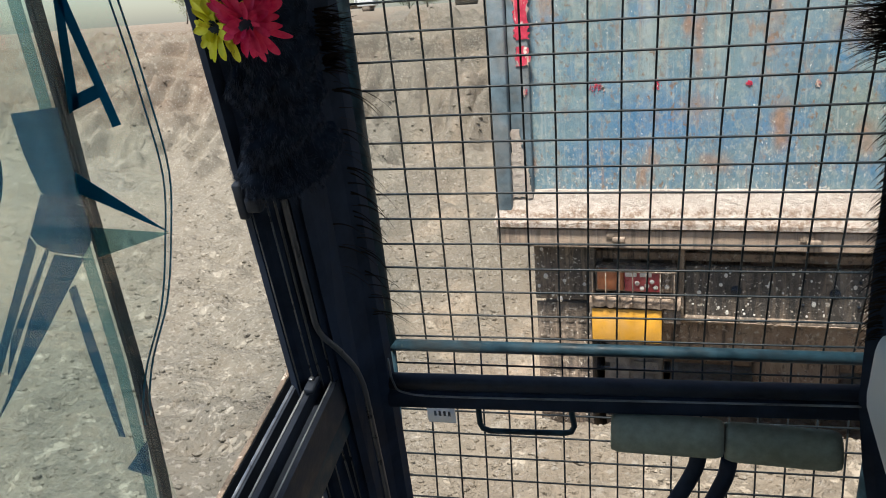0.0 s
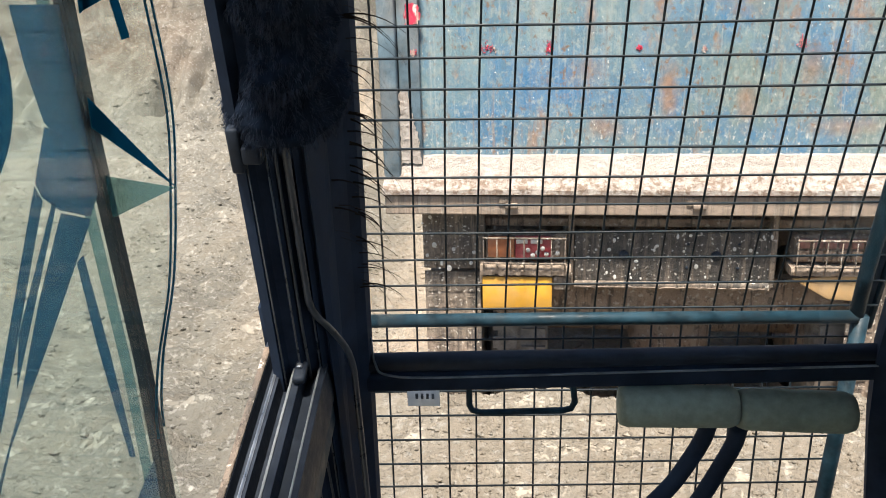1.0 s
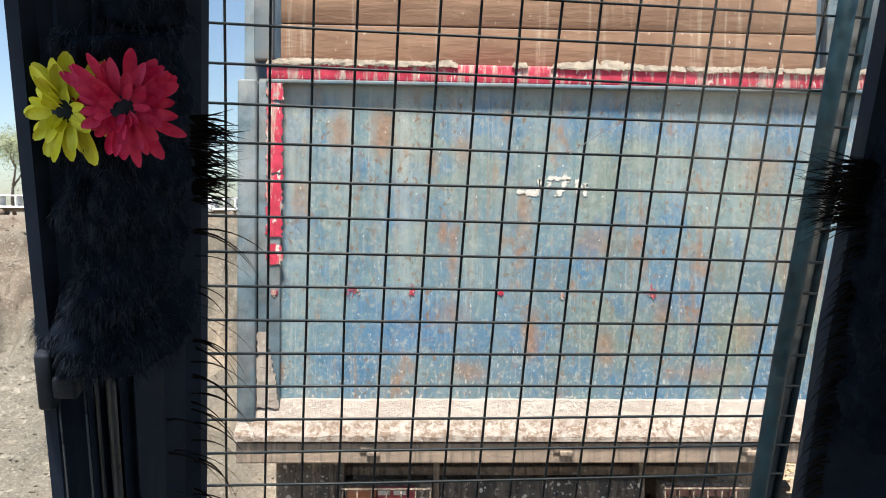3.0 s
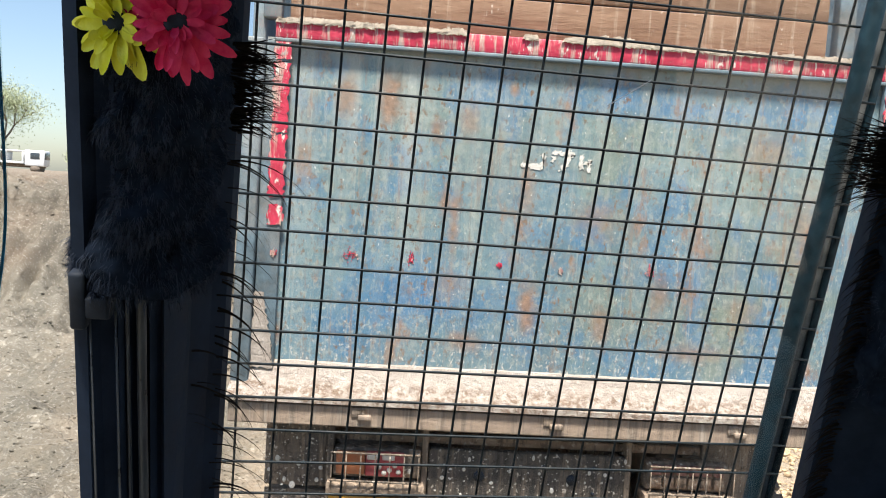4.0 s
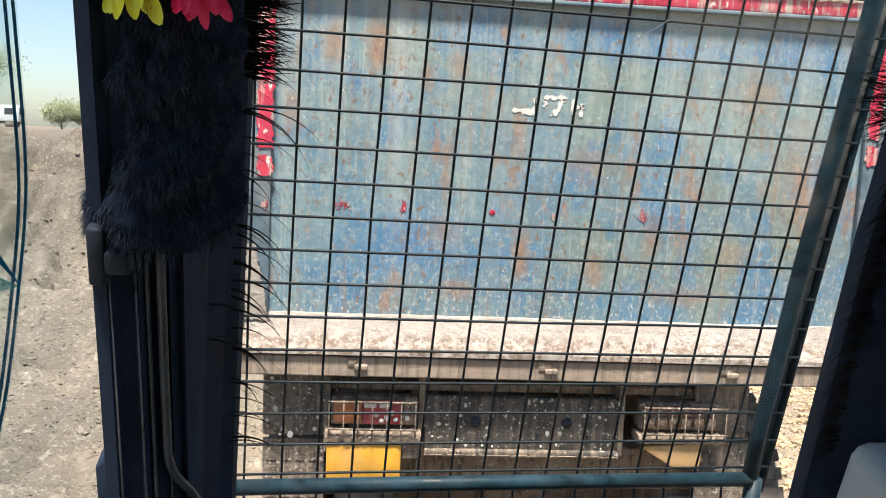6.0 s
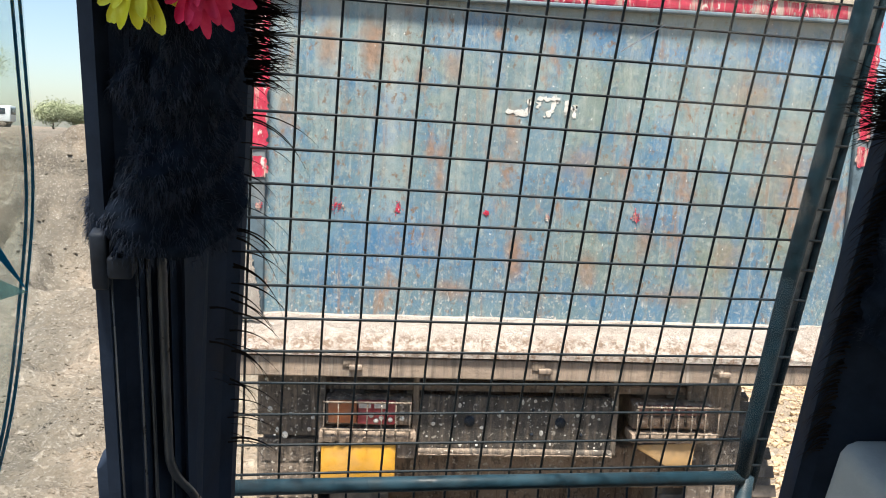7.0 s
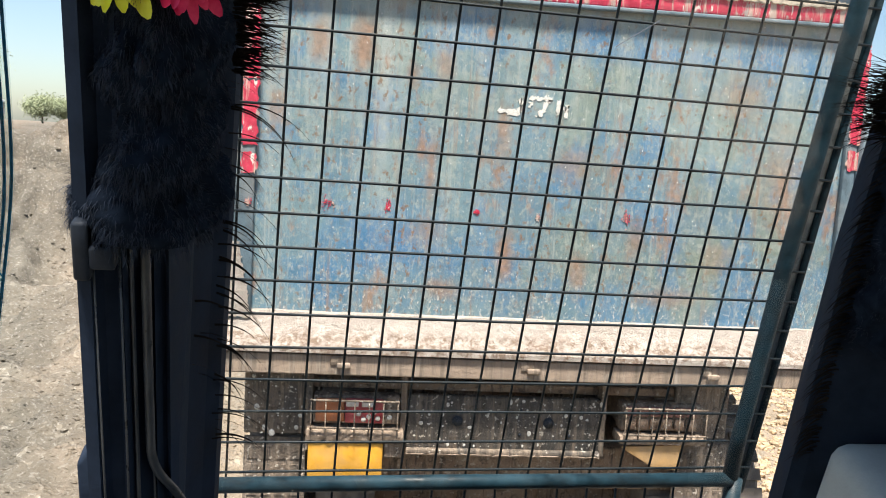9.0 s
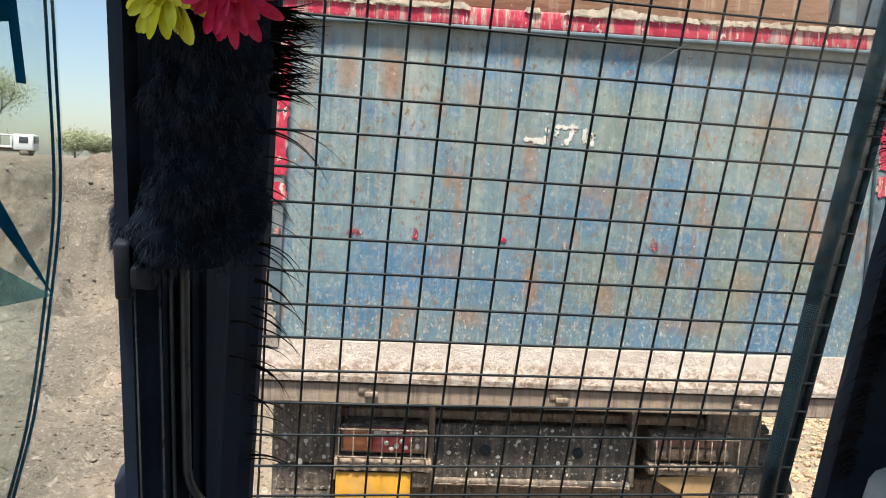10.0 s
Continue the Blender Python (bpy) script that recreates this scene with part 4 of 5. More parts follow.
# ---- excavator cab ----
def build_cab():
    cab = thing("excavator_cab", "black steel excavator cab with bare painted pillars", "excavator", CAB)
    # front pillar: ribbed inner face, from the door edge to the windscreen edge
    prof = [(-0.905, -0.415), (-0.893, -0.421), (-0.886, -0.408), (-0.876, -0.404), (-0.871, -0.410), (-0.866, -0.398), (-0.853, -0.388), (-0.849, -0.394), (-0.845, -0.384),
            (-0.842, -0.381), (-0.838, -0.388), (-0.833, -0.372), (-0.826, -0.330), (-0.812, -0.300), (-0.800, -0.285), (-0.797, -0.262), (-0.812, -0.245), (-0.905, -0.300)]
    bm = bmesh.new()
    zs = [-0.75, -0.4, 0.02, 0.15, 0.30, 0.55, 0.80, 1.30]
    rings = []
    for z in zs:
        k = 0.012 * (z - 0.45) / 0.35
        rings.append([bm.verts.new((x + k * (1 if x > -0.83 else 0.1), y, z)) for x, y in prof])
    n = len(prof)
    for a, b in zip(rings, rings[1:]):
        for j in range(n):
            bm.faces.new((a[j], a[(j + 1) % n], b[(j + 1) % n], b[j]))
    bmesh.ops.recalc_face_normals(bm, faces=bm.faces[:])
    pillar = part("front_pillar", bm, BLACK, cab, "glossy black ribbed front pillar", smooth=False)
    # highlights along the pillar's ridges, put in as thin pale tubes
    for rx, ry in ((-0.891, -0.4185), (-0.8725, -0.4105), (-0.8525, -0.3935)):
        part("ridge_highlight", tube([(rx, ry, 0.54), (rx, ry, 0.25), (rx - 0.002, ry, -0.3)], 0.0011, 6), HOSE, pillar, "pale line drawn as the highlight on a ridge")
    # hose clipped down the pillar, swelling out at its foot
    hose = arc([(-0.8545, -0.398, 0.56), (-0.8545, -0.398, 0.36), (-0.852, -0.396, 0.30), (-0.833, -0.384, 0.255), (-0.818, -0.372, 0.20), (-0.818, -0.365, 0.10), (-0.822, -0.365, -0.3)], 5)
    part("pillar_hose", tube(hose, 0.0042, 10), HOSE, pillar, "black hose")
    hose = arc([(-0.8650, -0.403, 0.56), (-0.8650, -0.403, 0.33), (-0.8645, -0.402, 0.22), (-0.859, -0.390, -0.2)], 5)
    part("pillar_hose", tube(hose, 0.0018, 8), HOSE, pillar)
    # right pillar
    prof = [(-0.142, -0.290), (-0.128, -0.300), (-0.05, -0.330), (0.03, -0.42), (0.07, -0.42), (0.07, -0.24), (-0.128, -0.245)]
    bm = bmesh.new()
    rings = []
    for z in (-0.75, 0.0, 0.13, 0.5, 0.8, 1.3):
        k = 0.020 - 0.05 * (min(z, 0.5) - 0.13) - 0.015 * max(0, z - 0.5) if z > 0.05 else 0.042 - (z * 0.23)
        rings.append([bm.verts.new((x + k, y, z)) for x, y in prof])
    n = len(prof)
    for a, b in zip(rings, rings[1:]):
        for j in range(n):
            bm.faces.new((a[j], a[(j + 1) % n], b[(j + 1) % n], b[j]))
    bmesh.ops.recalc_face_normals(bm, faces=bm.faces[:])
    part("front_pillar", bm, BLACK, cab, "black front pillar", smooth=False)
    # cross bar between the panes, with its rubber seal and welded corner
    def bar_prism(z0l, z0r, z1l, z1r, y0, y1, xl=-0.86, xr=-0.05):
        bm = bmesh.new()
        vs = [bm.verts.new(c) for c in ((xl, y0, z0l), (xr, y0, z0r), (xr, y1, z0r), (xl, y1, z0l), (xl, y0, z1l), (xr, y0, z1r), (xr, y1, z1r), (xl, y1, z1l))]
        for f in ((0, 1, 2, 3), (4, 7, 6, 5), (0, 4, 5, 1), (1, 5, 6, 2), (2, 6, 7, 3), (3, 7, 4, 0)):
            bm.faces.new([vs[i] for i in f])
        bmesh.ops.recalc_face_normals(bm, faces=bm.faces[:])
        bmesh.ops.bevel(bm, geom=bm.edges[:], offset=0.009, segments=3, affect="EDGES", profile=0.5)
        return bm
    part("cross_bar", bar_prism(0.056, 0.090, 0.092, 0.124, -0.290, -0.262), BLACK, cab, "black cross bar between the panes")
    part("pane_seal", bar_prism(0.090, 0.122, 0.117, 0.143, -0.286, -0.262), RUBBER, cab, "black rubber seal")
    part("seal_edge", tube(arc([(-0.806, -0.283, 0.16), (-0.803, -0.287, 0.115), (-0.785, -0.290, 0.096), (-0.70, -0.291, 0.094), (-0.40, -0.291, 0.108), (-0.06, -0.291, 0.123)], 6), 0.0017, 6), STILE_LINE, cab, "pale seal edge along the bar")
    part("roof_rail", box(-0.92, 0.25, -0.31, -0.24, 1.16, 1.26, 0.02), BLACK, cab)
    # unseen shell, added to close and darken the cab: roof, back, right side, floor
    part("unseen_roof", box(-0.95, 0.30, -1.95, -0.24, 1.262, 1.31, 0.01), BLACK, cab)
    part("unseen_rear_wall", box(-0.95, 0.30, -1.99, -1.95, -0.75, 1.262), BLACK, cab)
    part("unseen_side_wall", box(0.26, 0.30, -1.95, -0.24, -0.75, 0.25), BLACK, cab)
    part("unseen_floor", box(-0.95, 0.30, -1.95, -0.45, -0.79, -0.75), BLACK, cab)
    part("unseen_door_header", box(-0.94, -0.89, -1.95, -0.42, 1.10, 1.262, 0.01), BLACK, cab)
    part("unseen_door_post", box(-0.94, -0.88, -1.95, -1.86, -0.75, 1.10, 0.01), BLACK, cab)
    # window runner along the door's waist
    prof = [(-0.930, 0.170), (-0.930, 0.205), (-0.921, 0.207), (-0.919, 0.188), (-0.910, 0.188), (-0.907, 0.212), (-0.899, 0.212), (-0.896, 0.190), (-0.887, 0.190), (-0.884, 0.214),
            (-0.872, 0.214), (-0.869, 0.194), (-0.858, 0.194), (-0.855, 0.206), (-0.846, 0.204), (-0.842, 0.150), (-0.930, 0.150)]
    bm = prism(prof, "y", -1.86, -0.32)
    runner = part("window_runner", bm, RUBBER, cab, "grooved window runner, worn and dusty", smooth=False)
    part("runner_rib", box(-0.9065, -0.9025, -1.85, -0.33, 0.2125, 0.2145, 0.001, 1), ALU, runner, "bright worn edge")
    part("runner_rib", box(-0.8835, -0.8805, -1.85, -0.34, 0.2145, 0.2160, 0.0005, 1), STRIP, runner)
    part("runner_rib", box(-0.9295, -0.9215, -1.85, -0.36, 0.2075, 0.2105, 0.001, 1), CHASSIS, runner)
    part("runner_rib", box(-0.8550, -0.8525, -1.85, -0.34, 0.2055, 0.2070, 0.0005, 1), STRIP, runner)
    part("runner_skirt", box(-0.861, -0.846, -1.85, -0.34, 0.10, 0.150, 0.003), GREEN_TUBE, runner)
    part("runner_end", prism([(-0.935, 0.15), (-0.935, 0.26), (-0.89, 0.32), (-0.845, 0.30), (-0.835, 0.15)], "y", -0.345, -0.315, 0.004), BLACK, runner)
    latch = part("latch", box(-0.879, -0.864, -0.435, -0.395, 0.216, 0.226, 0.003), RUBBER, runner, "small dark latch")
    part("screw", box(-0.876, -0.869, -0.418, -0.411, 0.226, 0.230, 0.0015), ALU, latch)
    # clip on the pillar
    clip = part("clip", box(-0.904, -0.891, -0.430, -0.405, 0.500, 0.550, 0.003), RUBBER, cab, "black plastic clip")
    part("clip_arm", box(-0.892, -0.872, -0.430, -0.405, 0.510, 0.530, 0.003), RUBBER, clip)
    # handle under the cross bar
    bar = [(-0.672, -0.272, 0.078), (-0.672, -0.276, 0.026), (-0.668, -0.277, 0.016), (-0.655, -0.278, 0.012), (-0.535, -0.278, 0.018), (-0.524, -0.277, 0.021), (-0.519, -0.276, 0.033), (-0.526, -0.272, 0.088)]
    part("grab_handle", tube(bar, 0.0048, 10), GREEN_TUBE, cab, "thin dark steel grab handle")
    # lower pane: posts at its sides
    part("lower_post", box(-0.862, -0.846, -0.285, -0.255, -0.75, 0.05, 0.005), STRIP, cab, "dull metal edge of the lower pane")
    return cab


build_cab()


def pane(name, pts, axis, at, thick, mat, label):
    bm = prism(pts, axis, at, at + thick)
    ob = part(name, bm, mat, None, smooth=False)
    ob.matrix_world = CAB
    ob.visible_shadow = False
    return tagged(ob, label, "window", kind="structure")


pane("window_front", [(-0.805, 0.14), (-0.13, 0.15), (-0.11, 1.18), (-0.79, 1.18)], "y", -0.262, 0.004, FRONT_GLASS, "clear front windscreen pane with a scratch")
front_arc = [(p.y, p.z) for p in arc([(0, -0.540, 1.10), (0, -0.530, 0.90), (0, -0.526, 0.78), (0, -0.527, 0.707), (0, -0.534, 0.624), (0, -0.567, 0.562), (0, -0.610, 0.506), (0, -0.671, 0.462), (0, -0.70, 0.40), (0, -0.715, 0.215)], 5)]
pane("window_side", front_arc + [(-1.86, 0.215), (-1.86, 1.10)], "x", -0.909, 0.004, SIDE_GLASS, "sliding side window with dark teal lettering film")
pane("window_side_rear", [(-0.592, 1.10), (-0.640, 0.743), (-0.656, 0.649), (-0.677, 0.476), (-0.705, 0.334), (-0.735, 0.215), (-1.86, 0.215), (-1.86, 1.10)], "x", -0.9235, 0.004, SIDE_GLASS, "rear sliding pane of the side window")


def build_side_window_fittings():
    edge = thing("window_edge_trim", "thin green glass edge of the side window", "trim", CAB, kind="structure")
    pts = [(-0.907, y, z) for y, z in front_arc[:-6]]
    part("outer_line", tube(pts, 0.0010, 6), DECAL, edge)
    part("inner_line", tube([(x, y - 0.013, z) for x, y, z in pts], 0.0010, 6), DECAL, edge)
    strip = thing("window_stile", "dark upright stile of the sliding pane", "window frame", CAB, kind="structure")
    line = [(-0.590, 1.10), (-0.637, 0.743), (-0.653, 0.649), (-0.674, 0.476), (-0.702, 0.334), (-0.735, 0.215)]
    outline = line + [(y - 0.008, z + 0.003) for y, z in reversed(line)]
    part("stile", prism(outline, "x", -0.9215, -0.9165), STILE, strip, smooth=False)
    inner = [(y - 0.009, z + 0.003) for y, z in line] + [(y - 0.024, z + 0.008) for y, z in reversed(line)]
    part("stile_seal", prism(inner, "x", -0.9245, -0.9240), PALE_FILM, strip, "see-through green seal strip", smooth=False)
    part("stile_lip", prism([(y + 0.004, z) for y, z in line] + [(y - 0.006, z) for y, z in reversed(line)], "x", -0.9235, -0.9145), STILE, strip, smooth=False)
    film = thing("window_decal", "dark teal film shapes stuck on the side window", "decal", CAB)

    def film_piece(pts):
        part("film_shape", prism(pts, "x", -0.9042, -0.9035), DECAL, film, smooth=False)

    # upright two-legged shape with a cross piece
    film_piece([(-0.6165, 0.835), (-0.604, 0.835), (-0.589, 0.703), (-0.602, 0.706)])
    film_piece([(-0.619, 0.835), (-0.608, 0.835), (-0.637, 0.742), (-0.652, 0.742)])
    film_piece([(-0.6065, 0.7505), (-0.6055, 0.738), (-0.646, 0.742), (-0.641, 0.754)])
    # large star on the rear pane: a broad arm up, a leg and a thin ray down
    for pts in ([(-0.701, 0.764), (-0.640, 0.744), (-0.658, 0.652), (-0.695, 0.679), (-0.704, 0.692), (-0.705, 0.729)],
                [(-0.705, 0.690), (-0.659, 0.651), (-0.667, 0.620), (-0.686, 0.613), (-0.718, 0.638), (-0.732, 0.656), (-0.734, 0.667)],
                [(-0.736, 0.666), (-0.733, 0.654), (-0.836, 0.577), (-0.853, 0.566), (-0.874, 0.554), (-0.876, 0.557), (-0.839, 0.586)],
                [(-0.722, 0.648), (-0.721, 0.643), (-0.801, 0.591), (-0.818, 0.580), (-0.799, 0.604)],
                [(-0.718, 0.636), (-0.686, 0.611), (-0.772, 0.580), (-0.842, 0.557), (-0.867, 0.542), (-0.869, 0.545), (-0.826, 0.567), (-0.771, 0.606)],
                [(-0.719, 0.598), (-0.709, 0.597), (-0.716, 0.516), (-0.728, 0.421), (-0.735, 0.429), (-0.728, 0.531)],
                [(-0.743, 0.391), (-0.703, 0.391), (-0.716, 0.350)]):
        part("film_star", prism(pts, "x", -0.9190, -0.9186), FILM, film, "see-through teal film", smooth=False)
    # ring open to the rear
    ring_o = [(-0.805 + 0.061 * math.cos(a), 0.760 + 0.061 * math.sin(a)) for a in [math.radians(d) for d in range(-80, 81, 10)]]
    ring_i = [(-0.805 + 0.046 * math.cos(a), 0.760 + 0.050 * math.sin(a)) for a in [math.radians(d) for d in range(80, -81, -10)]]
    part("film_ring", prism(ring_o + ring_i, "x", -0.9042, -0.9035), FILM, film, "see-through teal film", smooth=False)
    # pointed arrow that meets the pane's edge
    film_piece([(-0.572, 0.570), (-0.672, 0.694), (-0.678, 0.676)])
    part("film_shape", prism([(-0.572, 0.569), (-0.678, 0.640), (-0.684, 0.611)], "x", -0.9042, -0.9035), PALE_FILM, film, "pale worn film", smooth=False)


build_side_window_fittings()


def build_guard():
    g = thing("window_guard", "dark steel mesh guard in front of the windscreen", "mesh guard", GUARD)
    part("side_tube", tube([(-0.010, -0.012, -0.02), (-0.0147, -0.012, 0.075), (-0.0174, -0.012, 0.348), (-0.0150, -0.012, 0.64), (-0.014, -0.012, 1.12)], 0.0122, 14), GREEN_TUBE, g, "dark teal side tube")
    part("flat_bar", box(0.0085, 0.0205, 0.004, 0.010, -0.05, 1.12, 0.001, 1), STRIP, g, "grey flat bar")
    part("flat_bar_edge", box(0.0206, 0.0296, -0.002, 0.010, -0.05, 1.12, 0.001, 1), GREEN_TUBE, g)
    part("cross_tube", tube([(-0.875, -0.014, -0.0135), (-0.45, -0.014, -0.0128), (-0.010, -0.014, -0.0145)], 0.0113, 14), GREEN_TUBE, g, "dark teal cross tube with worn paint")
    part("side_tube", tube([(-0.872, -0.012, -0.02), (-0.868, -0.012, 1.12)], 0.0145, 12), GREEN_TUBE, g)
    part("top_tube", tube([(-0.868, -0.012, 1.12), (-0.014, -0.012, 1.12)], 0.0145, 12), GREEN_TUBE, g)
    lean, turn = radians(12.5), -0.0135

    def low(x, s, off=0.0):
        """A place on the lower mesh, s metres down from the cross tube."""
        return (x, -s * math.sin(lean) + off, turn - s * math.cos(lean))

    part("lower_tube", tube([low(-0.002, 0.0, -0.012), low(-0.03, 0.70, -0.012)], 0.0135, 12), GREEN_TUBE, g)
    part("lower_tube", tube([low(-0.872, 0.0, -0.012), low(-0.862, 0.70, -0.012)], 0.0125, 12), GREEN_TUBE, g)
    rng = random.Random(8)
    r = 0.0019

    def wire(pts):
        part("wire", tube(pts, r, 6), WIRE, g)

    for c in range(1, 17):
        x = -0.05 * c - 0.002 * (c == 16)
        fan = (0.010 - 0.014 * (c - 1) / 15) / 0.63
        wire([(x + fan * max(z, 0) + rng.uniform(-0.001, 0.001), 0.002, z) for z in (-0.015, 0.1, 0.25, 0.4, 0.55, 0.7, 0.85, 1.12)])
        j = rng.uniform(-0.0015, 0.0015)
        wire([low(x + j + 0.012 * s, s, 0.002) for s in (0.0, 0.2, 0.45, 0.70)])
    for row in range(0, 23):
        z = 0.0487 * row + 0.0035 * math.sin(math.pi * min(row, 15) / 10)
        sag = -0.010 * max(0, row - 6) / 7
        wire([(x, -0.002, z + sag * -x / 0.8 + rng.uniform(-0.001, 0.001)) for x in (-0.87, -0.65, -0.42, -0.2, 0.028)])
    for row in range(1, 14):
        wire([low(x, 0.0487 * row -0.0040 + rng.uniform(-0.001, 0.001), -0.002) for x in (-0.872, -0.42, 0.0)])
    return g


build_guard()


def build_small_fittings():
    s = thing("windscreen_scratch", "long pale scratch across the windscreen", "scratch", CAB)
    part("score", prism([(-0.437, 0.694), (-0.398, 0.7225), (-0.397, 0.7245), (-0.4375, 0.6955)], "y", -0.2632, -0.2624), SCORE, s)
    mirror = thing("cab_mirror", "small black-framed mirror on the pillar", "mirror", CAB)
    rim = arc([(-0.075, -0.345, 0.90), (-0.112, -0.345, 0.885), (-0.118, -0.345, 0.84), (-0.112, -0.345, 0.797), (-0.09, -0.345, 0.785), (-0.03, -0.345, 0.788), (0.0, -0.345, 0.80), (0.0, -0.345, 0.895), (-0.075, -0.345, 0.90)], 5)
    part("frame", tube(rim, 0.006, 8), RUBBER, mirror)
    part("glass", prism([(-0.112, 0.80), (-0.09, 0.789), (-0.004, 0.792), (-0.004, 0.894), (-0.075, 0.896), (-0.110, 0.882)], "y", -0.346, -0.342), MIRROR, mirror)


build_small_fittings()


def build_lever(x0, x1, zc, foot, tilt):
    lv = thing("travel_lever", "travel lever with an olive-grey foam grip", "lever", CAB, group="travel levers")
    bm = bmesh.new()
    n = 26
    rings = []
    for i in range(17):
        t = i / 16
        x = x0 + (x1 - x0) * t
        r = 0.0298 if 0 < i < 16 else 0.026
        if i in (1, 15):
            r = 0.0293
        rings.append([bm.verts.new((x, -0.30 + r * math.cos(a * math.tau / n), zc + tilt * (t - 0.5) + r * math.sin(a * math.tau / n))) for a in range(n)])
    for a, b in zip(rings, rings[1:]):
        for j in range(n):
            bm.faces.new((a[j], a[(j + 1) % n], b[(j + 1) % n], b[j]))
    bm.faces.new(rings[0])
    bm.faces.new(list(reversed(rings[-1])))
    bmesh.ops.recalc_face_normals(bm, faces=bm.faces[:])
    part("grip", bm, FOAM, lv, "olive-grey foam grip")
    part("rod", tube(arc(foot, 6), 0.0125, 12), BLACK, lv, "bent black rod")


build_lever(-0.460, -0.298, 0.050, [(-0.330, -0.300, 0.02), (-0.338, -0.305, -0.02), (-0.372, -0.320, -0.09), (-0.422, -0.335, -0.165), (-0.47, -0.36, -0.30), (-0.47, -0.45, -0.74)], 0.0)
build_lever(-0.295, -0.136, 0.043, [(-0.286, -0.300, 0.01), (-0.292, -0.305, -0.03), (-0.320, -0.320, -0.10), (-0.350, -0.335, -0.17), (-0.385, -0.36, -0.30), (-0.385, -0.45, -0.74)], -0.006)


def build_console():
    c = thing("console", "pale grey plastic side console with a recessed panel", "console", CAB)
    bm = prism([(-0.136, 0.304), (-0.136, 0.19), (-0.05, 0.0), (0.02, -0.30), (0.03, -0.74), (0.20, -0.74), (0.20, 0.304)], "y", -0.62, -0.345, 0.022)
    part("housing", bm, GREY_PLASTIC, c)
    part("recess", box(-0.085, 0.17, -0.626, -0.615, 0.10, 0.275, 0.01, 3), GREY_PLASTIC, c)


build_console()


def build_sticker():
    s = thing("sticker", "small grey sticker with faded marks on the lower pane", "sticker", CAB)
    part("paper", box(-0.764, -0.716, -0.262, -0.2615, 0.008, 0.045), PAPER, s)
    for k in range(4):
        part("mark", box(-0.752 + k * 0.008, -0.748 + k * 0.008, -0.2635, -0.2622, 0.024, 0.034), INK, s)


build_sticker()


# ---- fur covers, feathers and flowers ----
def hair(verts, faces, p, d, bend, ln, w, rng, steps=4):
    """One tapered, bending ribbon of hair."""
    d = d.normalized()
    side = d.cross(Vector((rng.uniform(-1, 1), rng.uniform(-1, 1), rng.uniform(-1, 1)))).normalized()
    o = len(verts)
    q = p.copy()
    for i in range(steps + 1):
        t = i / steps
        ww = w * (1 - t * 0.9)
        verts.append(q - side * ww)
        verts.append(q + side * ww)
        d = (d + bend * (1.0 / steps)).normalized()
        q = q + d * (ln / steps)
    for i in range(steps):
        a = o + 2 * i
        faces.append((a, a + 1, a + 3, a + 2))


def from_lists(name, verts, faces, mat, parent, label="", kind=""):
    me = bpy.data.meshes.new(name)
    me.from_pydata([tuple(v) for v in verts], [], faces)
    me.materials.append(mat)
    ob = new(name, me)
    ob.parent = parent
    return tagged(ob, label, kind=kind)


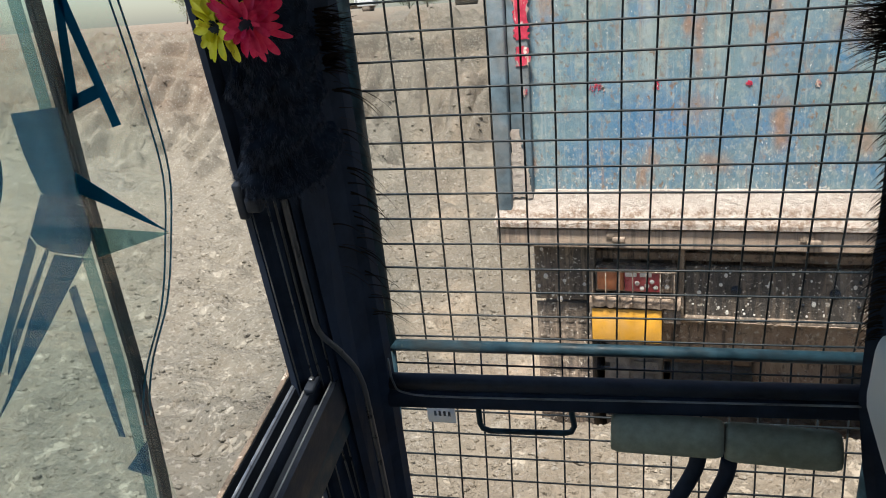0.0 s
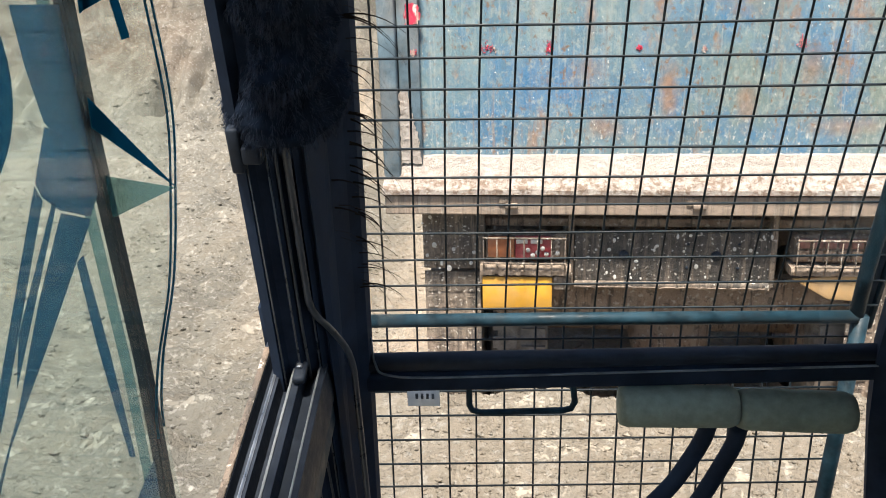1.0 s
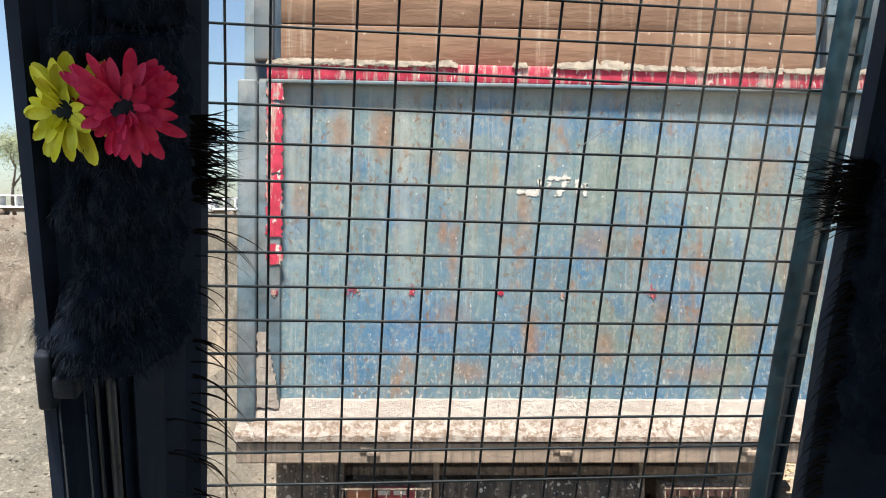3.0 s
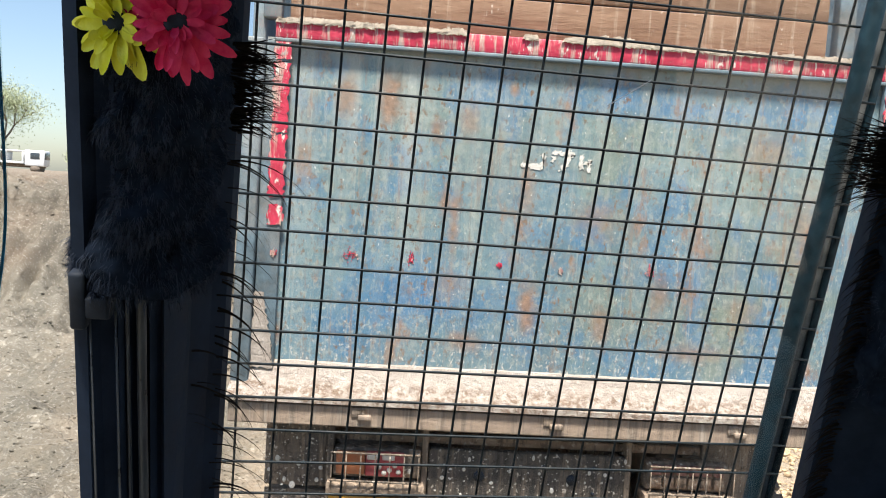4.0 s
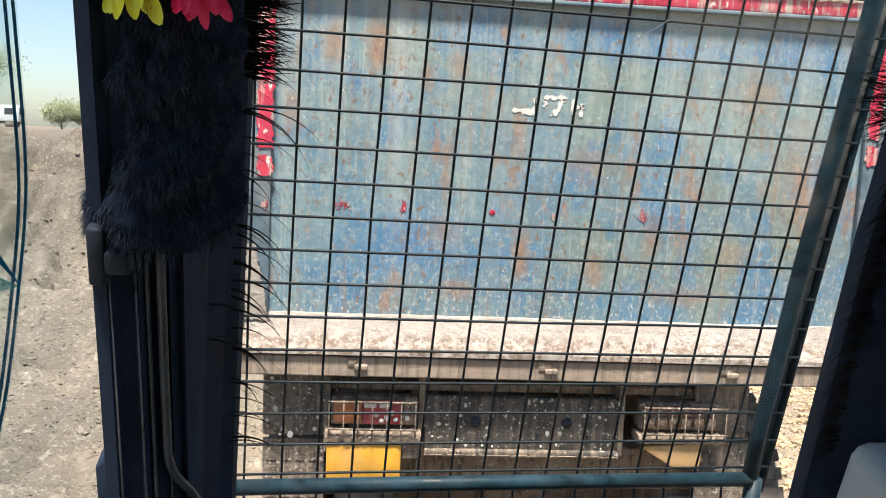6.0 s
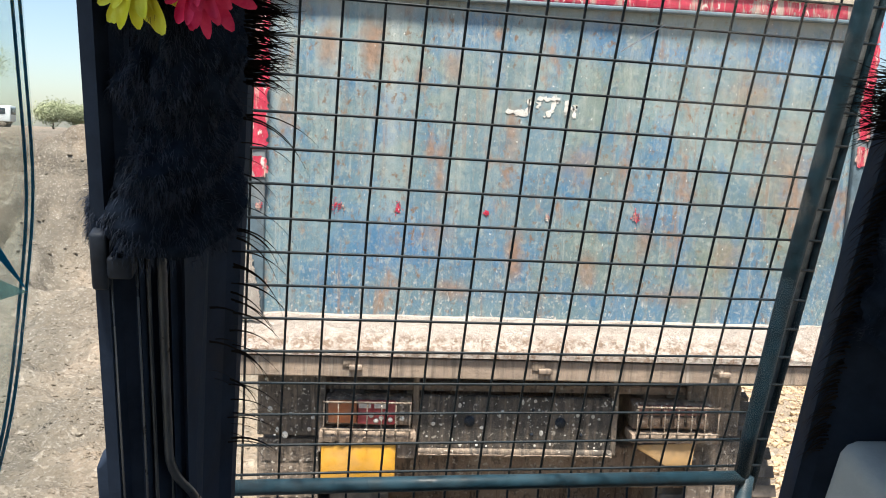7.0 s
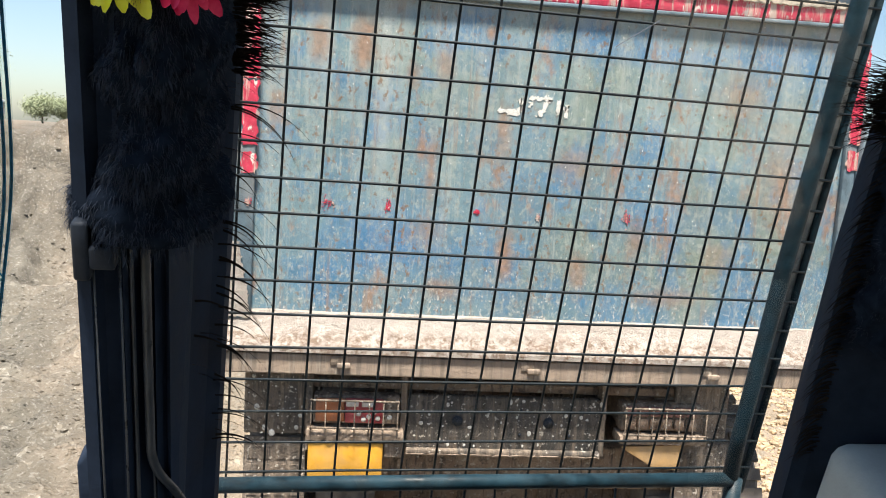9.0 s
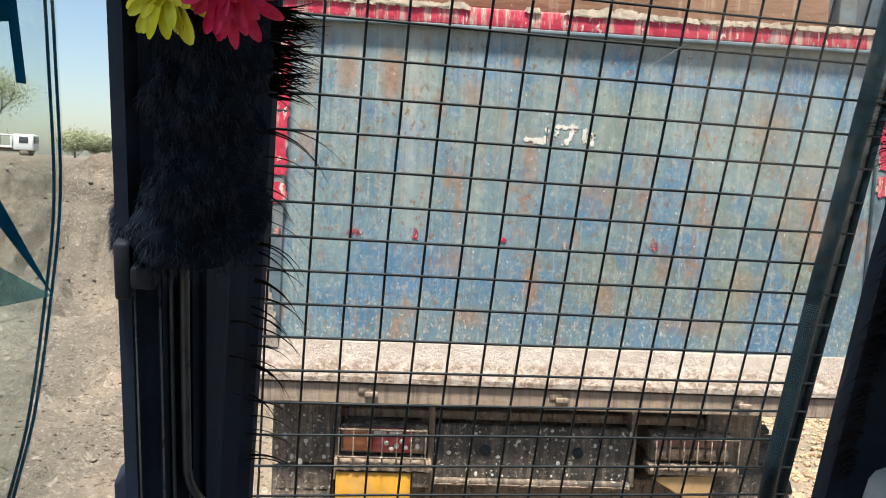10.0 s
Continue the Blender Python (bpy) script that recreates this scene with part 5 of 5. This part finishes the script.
def fur_cover(name, label, cx, cy, rx, ry, z0, z1, seed, count, lash, lash_side):
    rng = random.Random(seed)
    f = thing(name, label, "fur cover", CAB)
    def lump_at(a, z):
        k = 1 + 0.20 * noise.fractal(Vector((math.cos(a) * 2.0, math.sin(a) * 2.0, z * 24 + seed)), 1.0, 2.0, 3)
        k += 0.10 * math.sin(z * 95 + 1.5 * math.cos(a + seed)) + 0.12 * abs(noise.noise(Vector((math.cos(a) * 4.5, math.sin(a) * 4.5, z * 60 + seed)))) * 2
        if z1 < 0.9:
            k += 0.42 * math.exp(-((z - z0 - 0.032) / 0.022) ** 2) * (0.62 - 0.38 * math.cos(a))
        return k

    bm = bmesh.new()
    n, m = 64, 90
    rings = []
    for i in range(m + 1):
        z = z0 + (z1 - z0) * i / m
        e = min(1, math.sin(min(1, (i + 0.6) / 3) * math.pi / 2)) if i < 3 else 1
        ring = []
        for k in range(n):
            a = k * math.tau / n
            lump = lump_at(a, z)
            ring.append(bm.verts.new((cx(z) + rx * lump * e * math.cos(a), cy + ry * lump * e * math.sin(a), z)))
        rings.append(ring)
    for a, b in zip(rings, rings[1:]):
        for j in range(n):
            bm.faces.new((a[j], a[(j + 1) % n], b[(j + 1) % n], b[j]))
    bm.faces.new(list(reversed(rings[0])))
    bm.faces.new(rings[-1])
    part("pile_base", bm, FUR_BASE, f)
    verts, faces = [], []
    for i in range(count // 26):
        z, a = rng.uniform(z0, z1), rng.uniform(0, math.tau)
        out = Vector((math.cos(a) / rx, math.sin(a) / ry, 0)).normalized()
        curl = Vector((rng.uniform(-1, 1), rng.uniform(-1, 1), rng.uniform(-1, 0.7)))
        reach = rng.uniform(0.008, 0.018) * (1 - 0.45 * max(0, math.cos(a) * lash_side))
        for j in range(26):
            za, aa = z + rng.gauss(0, 0.0045), a + rng.gauss(0, 0.10)
            k = lump_at(aa, za) * 0.97
            p = Vector((cx(za) + rx * k * math.cos(aa), cy + ry * k * math.sin(aa), za))
            d = out * 1.1 + curl * 1.2 + Vector((rng.uniform(-0.25, 0.25), rng.uniform(-0.25, 0.25), rng.uniform(-0.25, 0.25)))
            hair(verts, faces, p, d, out * -0.9 - curl * 1.3 + Vector((0, 0, -0.9)), reach * rng.uniform(0.7, 1.1), 0.0005, rng, 4)
    from_lists("fur_coat", verts, faces, FUR, f, kind="stuff")
    # long curved feather hairs along the window edge
    verts, faces = [], []
    for z, x, y, k, ln in lash:
        for j in range(k):
            p = Vector((x + rng.uniform(-0.004, 0.004), y + rng.uniform(-0.006, 0.006), z + rng.uniform(-0.010, 0.010)))
            d = Vector((lash_side, rng.uniform(-0.25, 0.25), rng.uniform(-0.10, 0.30)))
            sag = rng.uniform(-0.9, 0.2) if k > 20 else rng.uniform(-1.9, -1.2)
            hair(verts, faces, p, d, Vector((-0.25 * lash_side, 0, sag)), ln * rng.uniform(0.6, 1.1), 0.0012, rng, 8)
    if lash_side > 0 and lash:
        for j in range(14):
            p = Vector((-0.888, -0.385, 0.575 + rng.uniform(-0.012, 0.014)))
            hair(verts, faces, p, Vector((-1, -0.6, rng.uniform(-0.2, 0.8))), Vector((0.1, 0, rng.uniform(-0.5, 0.6))), rng.uniform(0.018, 0.032), 0.0009, rng, 5)
    from_lists("feather_fringe", verts, faces, FEATHER, f, "long dark curved hairs", kind="stuff")
    return f


lash_left = [(z, -0.806 + 0.03 * (z - 0.4), -0.296, 3, 0.085) for z in (0.255, 0.28,) +  (0.305, 0.335, 0.37, 0.39, 0.425, 0.445, 0.47, 0.49, 0.51, 0.535, 0.56, 0.585, 0.61, 0.63)]
lash_left += [(z, -0.823, -0.335, 2, 0.070) for z in (0.365, 0.40, 0.44)]
lash_left += [(z, -0.790, -0.33, 34, 0.042) for z in (0.662, 0.675, 0.690, 0.705, 0.718)]
fur_cover("fur_cover", "black fluffy fur cover wrapped round the front pillar", lambda z: -0.852 + 0.03 * (z - 0.5), -0.355, 0.047, 0.066, 0.526, 0.80, 2, 36000, lash_left, 1.0)
fur_cover("fur_cover", "black fluffy fur cover high on the front pillar", lambda z: -0.836, -0.335, 0.044, 0.050, 0.80, 1.15, 6, 14000, [], 1.0)
lash_right = [(0.26 + 0.019 * k, -0.128 - 0.05 * (0.019 * k - 0.24), -0.302, 13, 0.038) for k in range(21)] + [(z, -0.138, -0.30, 46, 0.070) for z in (0.645, 0.66, 0.672, 0.684, 0.696)]
fur_cover("fur_cover", "black fluffy fur cover on the other front pillar", lambda z: -0.072 - 0.05 * (z - 0.5), -0.325, 0.056, 0.055, 0.40, 1.15, 4, 16000, lash_right, -1.0)


def flower(name, label, m, mat, petals, length, width, seed, cup):
    """Crumpled cloth daisy: three rings of round-ended petals that lean together in bunches."""
    rng = random.Random(seed)
    f = thing(name, label, "flower", CAB @ m, group="artificial flowers on the pillar")
    bunch = [rng.uniform(0, math.tau) for k in range(3)]
    for ring, (cnt, ln, tilt, lift) in enumerate(((petals, length, cup, 0.0), (petals - 2, length * 0.80, cup + 20, 0.004), (petals - 7, length * 0.50, cup + 42, 0.008))):
        for i in range(cnt):
            a = (i + 0.5 * ring + rng.uniform(-0.32, 0.32)) * math.tau / cnt
            a += 0.16 * math.sin(3 * a + bunch[0])
            lean = 13 * math.sin(2 * a + bunch[1]) + 9 * math.sin(5 * a + bunch[2]) + rng.uniform(-8, 8)
            bm = bmesh.new()
            rows = []
            w = width * rng.uniform(0.85, 1.2) * (1 - 0.12 * ring)
            l2 = ln * rng.uniform(0.78, 1.14)
            droop, fold, twist = rng.uniform(-0.50, 0.12), rng.uniform(0.1, 0.7), rng.uniform(-0.5, 0.5)
            for u in range(11):
                t = u / 10
                half = w * (0.38 + 0.62 * math.sin(min(1, t * 1.35) * math.pi / 2)) * (1 if t < 0.68 else math.sqrt(max(0.03, 1 - ((t - 0.68) / 0.33) ** 2)))
                z = droop * l2 * t * t
                rows.append([bm.verts.new((0.005 + l2 * t, s * half + 0.10 * twist * l2 * t * t, z + fold * half * s * s + twist * s * half * t)) for s in (-1, -0.5, 0, 0.5, 1)])
            for p, q in zip(rows, rows[1:]):
                for j in range(4):
                    bm.faces.new((p[j], q[j], q[j + 1], p[j + 1]))
            bm.transform(pose(0, 0, lift) @ Matrix.Rotation(a, 4, "Z") @ Matrix.Rotation(radians(-tilt - lean), 4, "Y"))
            part("petal", bm, mat, f)
    bm = bmesh.new()
    bmesh.ops.create_uvsphere(bm, u_segments=14, v_segments=8, radius=0.009)
    bm.transform(Matrix.Translation((0, 0, 0.012)) @ Matrix.Diagonal((1, 1, 0.6, 1)))
    part("flower_centre", bm, FUR, f, "dark centre")
    part("stem", tube([(0, 0, 0), (0.002, 0.003, -0.055)], 0.002, 6), LEAF, f)
    return f


flower("artificial_flower", "crimson artificial daisy tied to the pillar fur", pose(-0.815, -0.448, 0.755, 92, 4, 2), PINK_PETAL, 25, 0.0365, 0.0044, 3, 4)
flower("artificial_flower", "yellow artificial daisy tied to the pillar fur", pose(-0.857, -0.432, 0.749, 90, -6, -12), YELLOW_PETAL, 21, 0.0365, 0.0050, 5, 4)
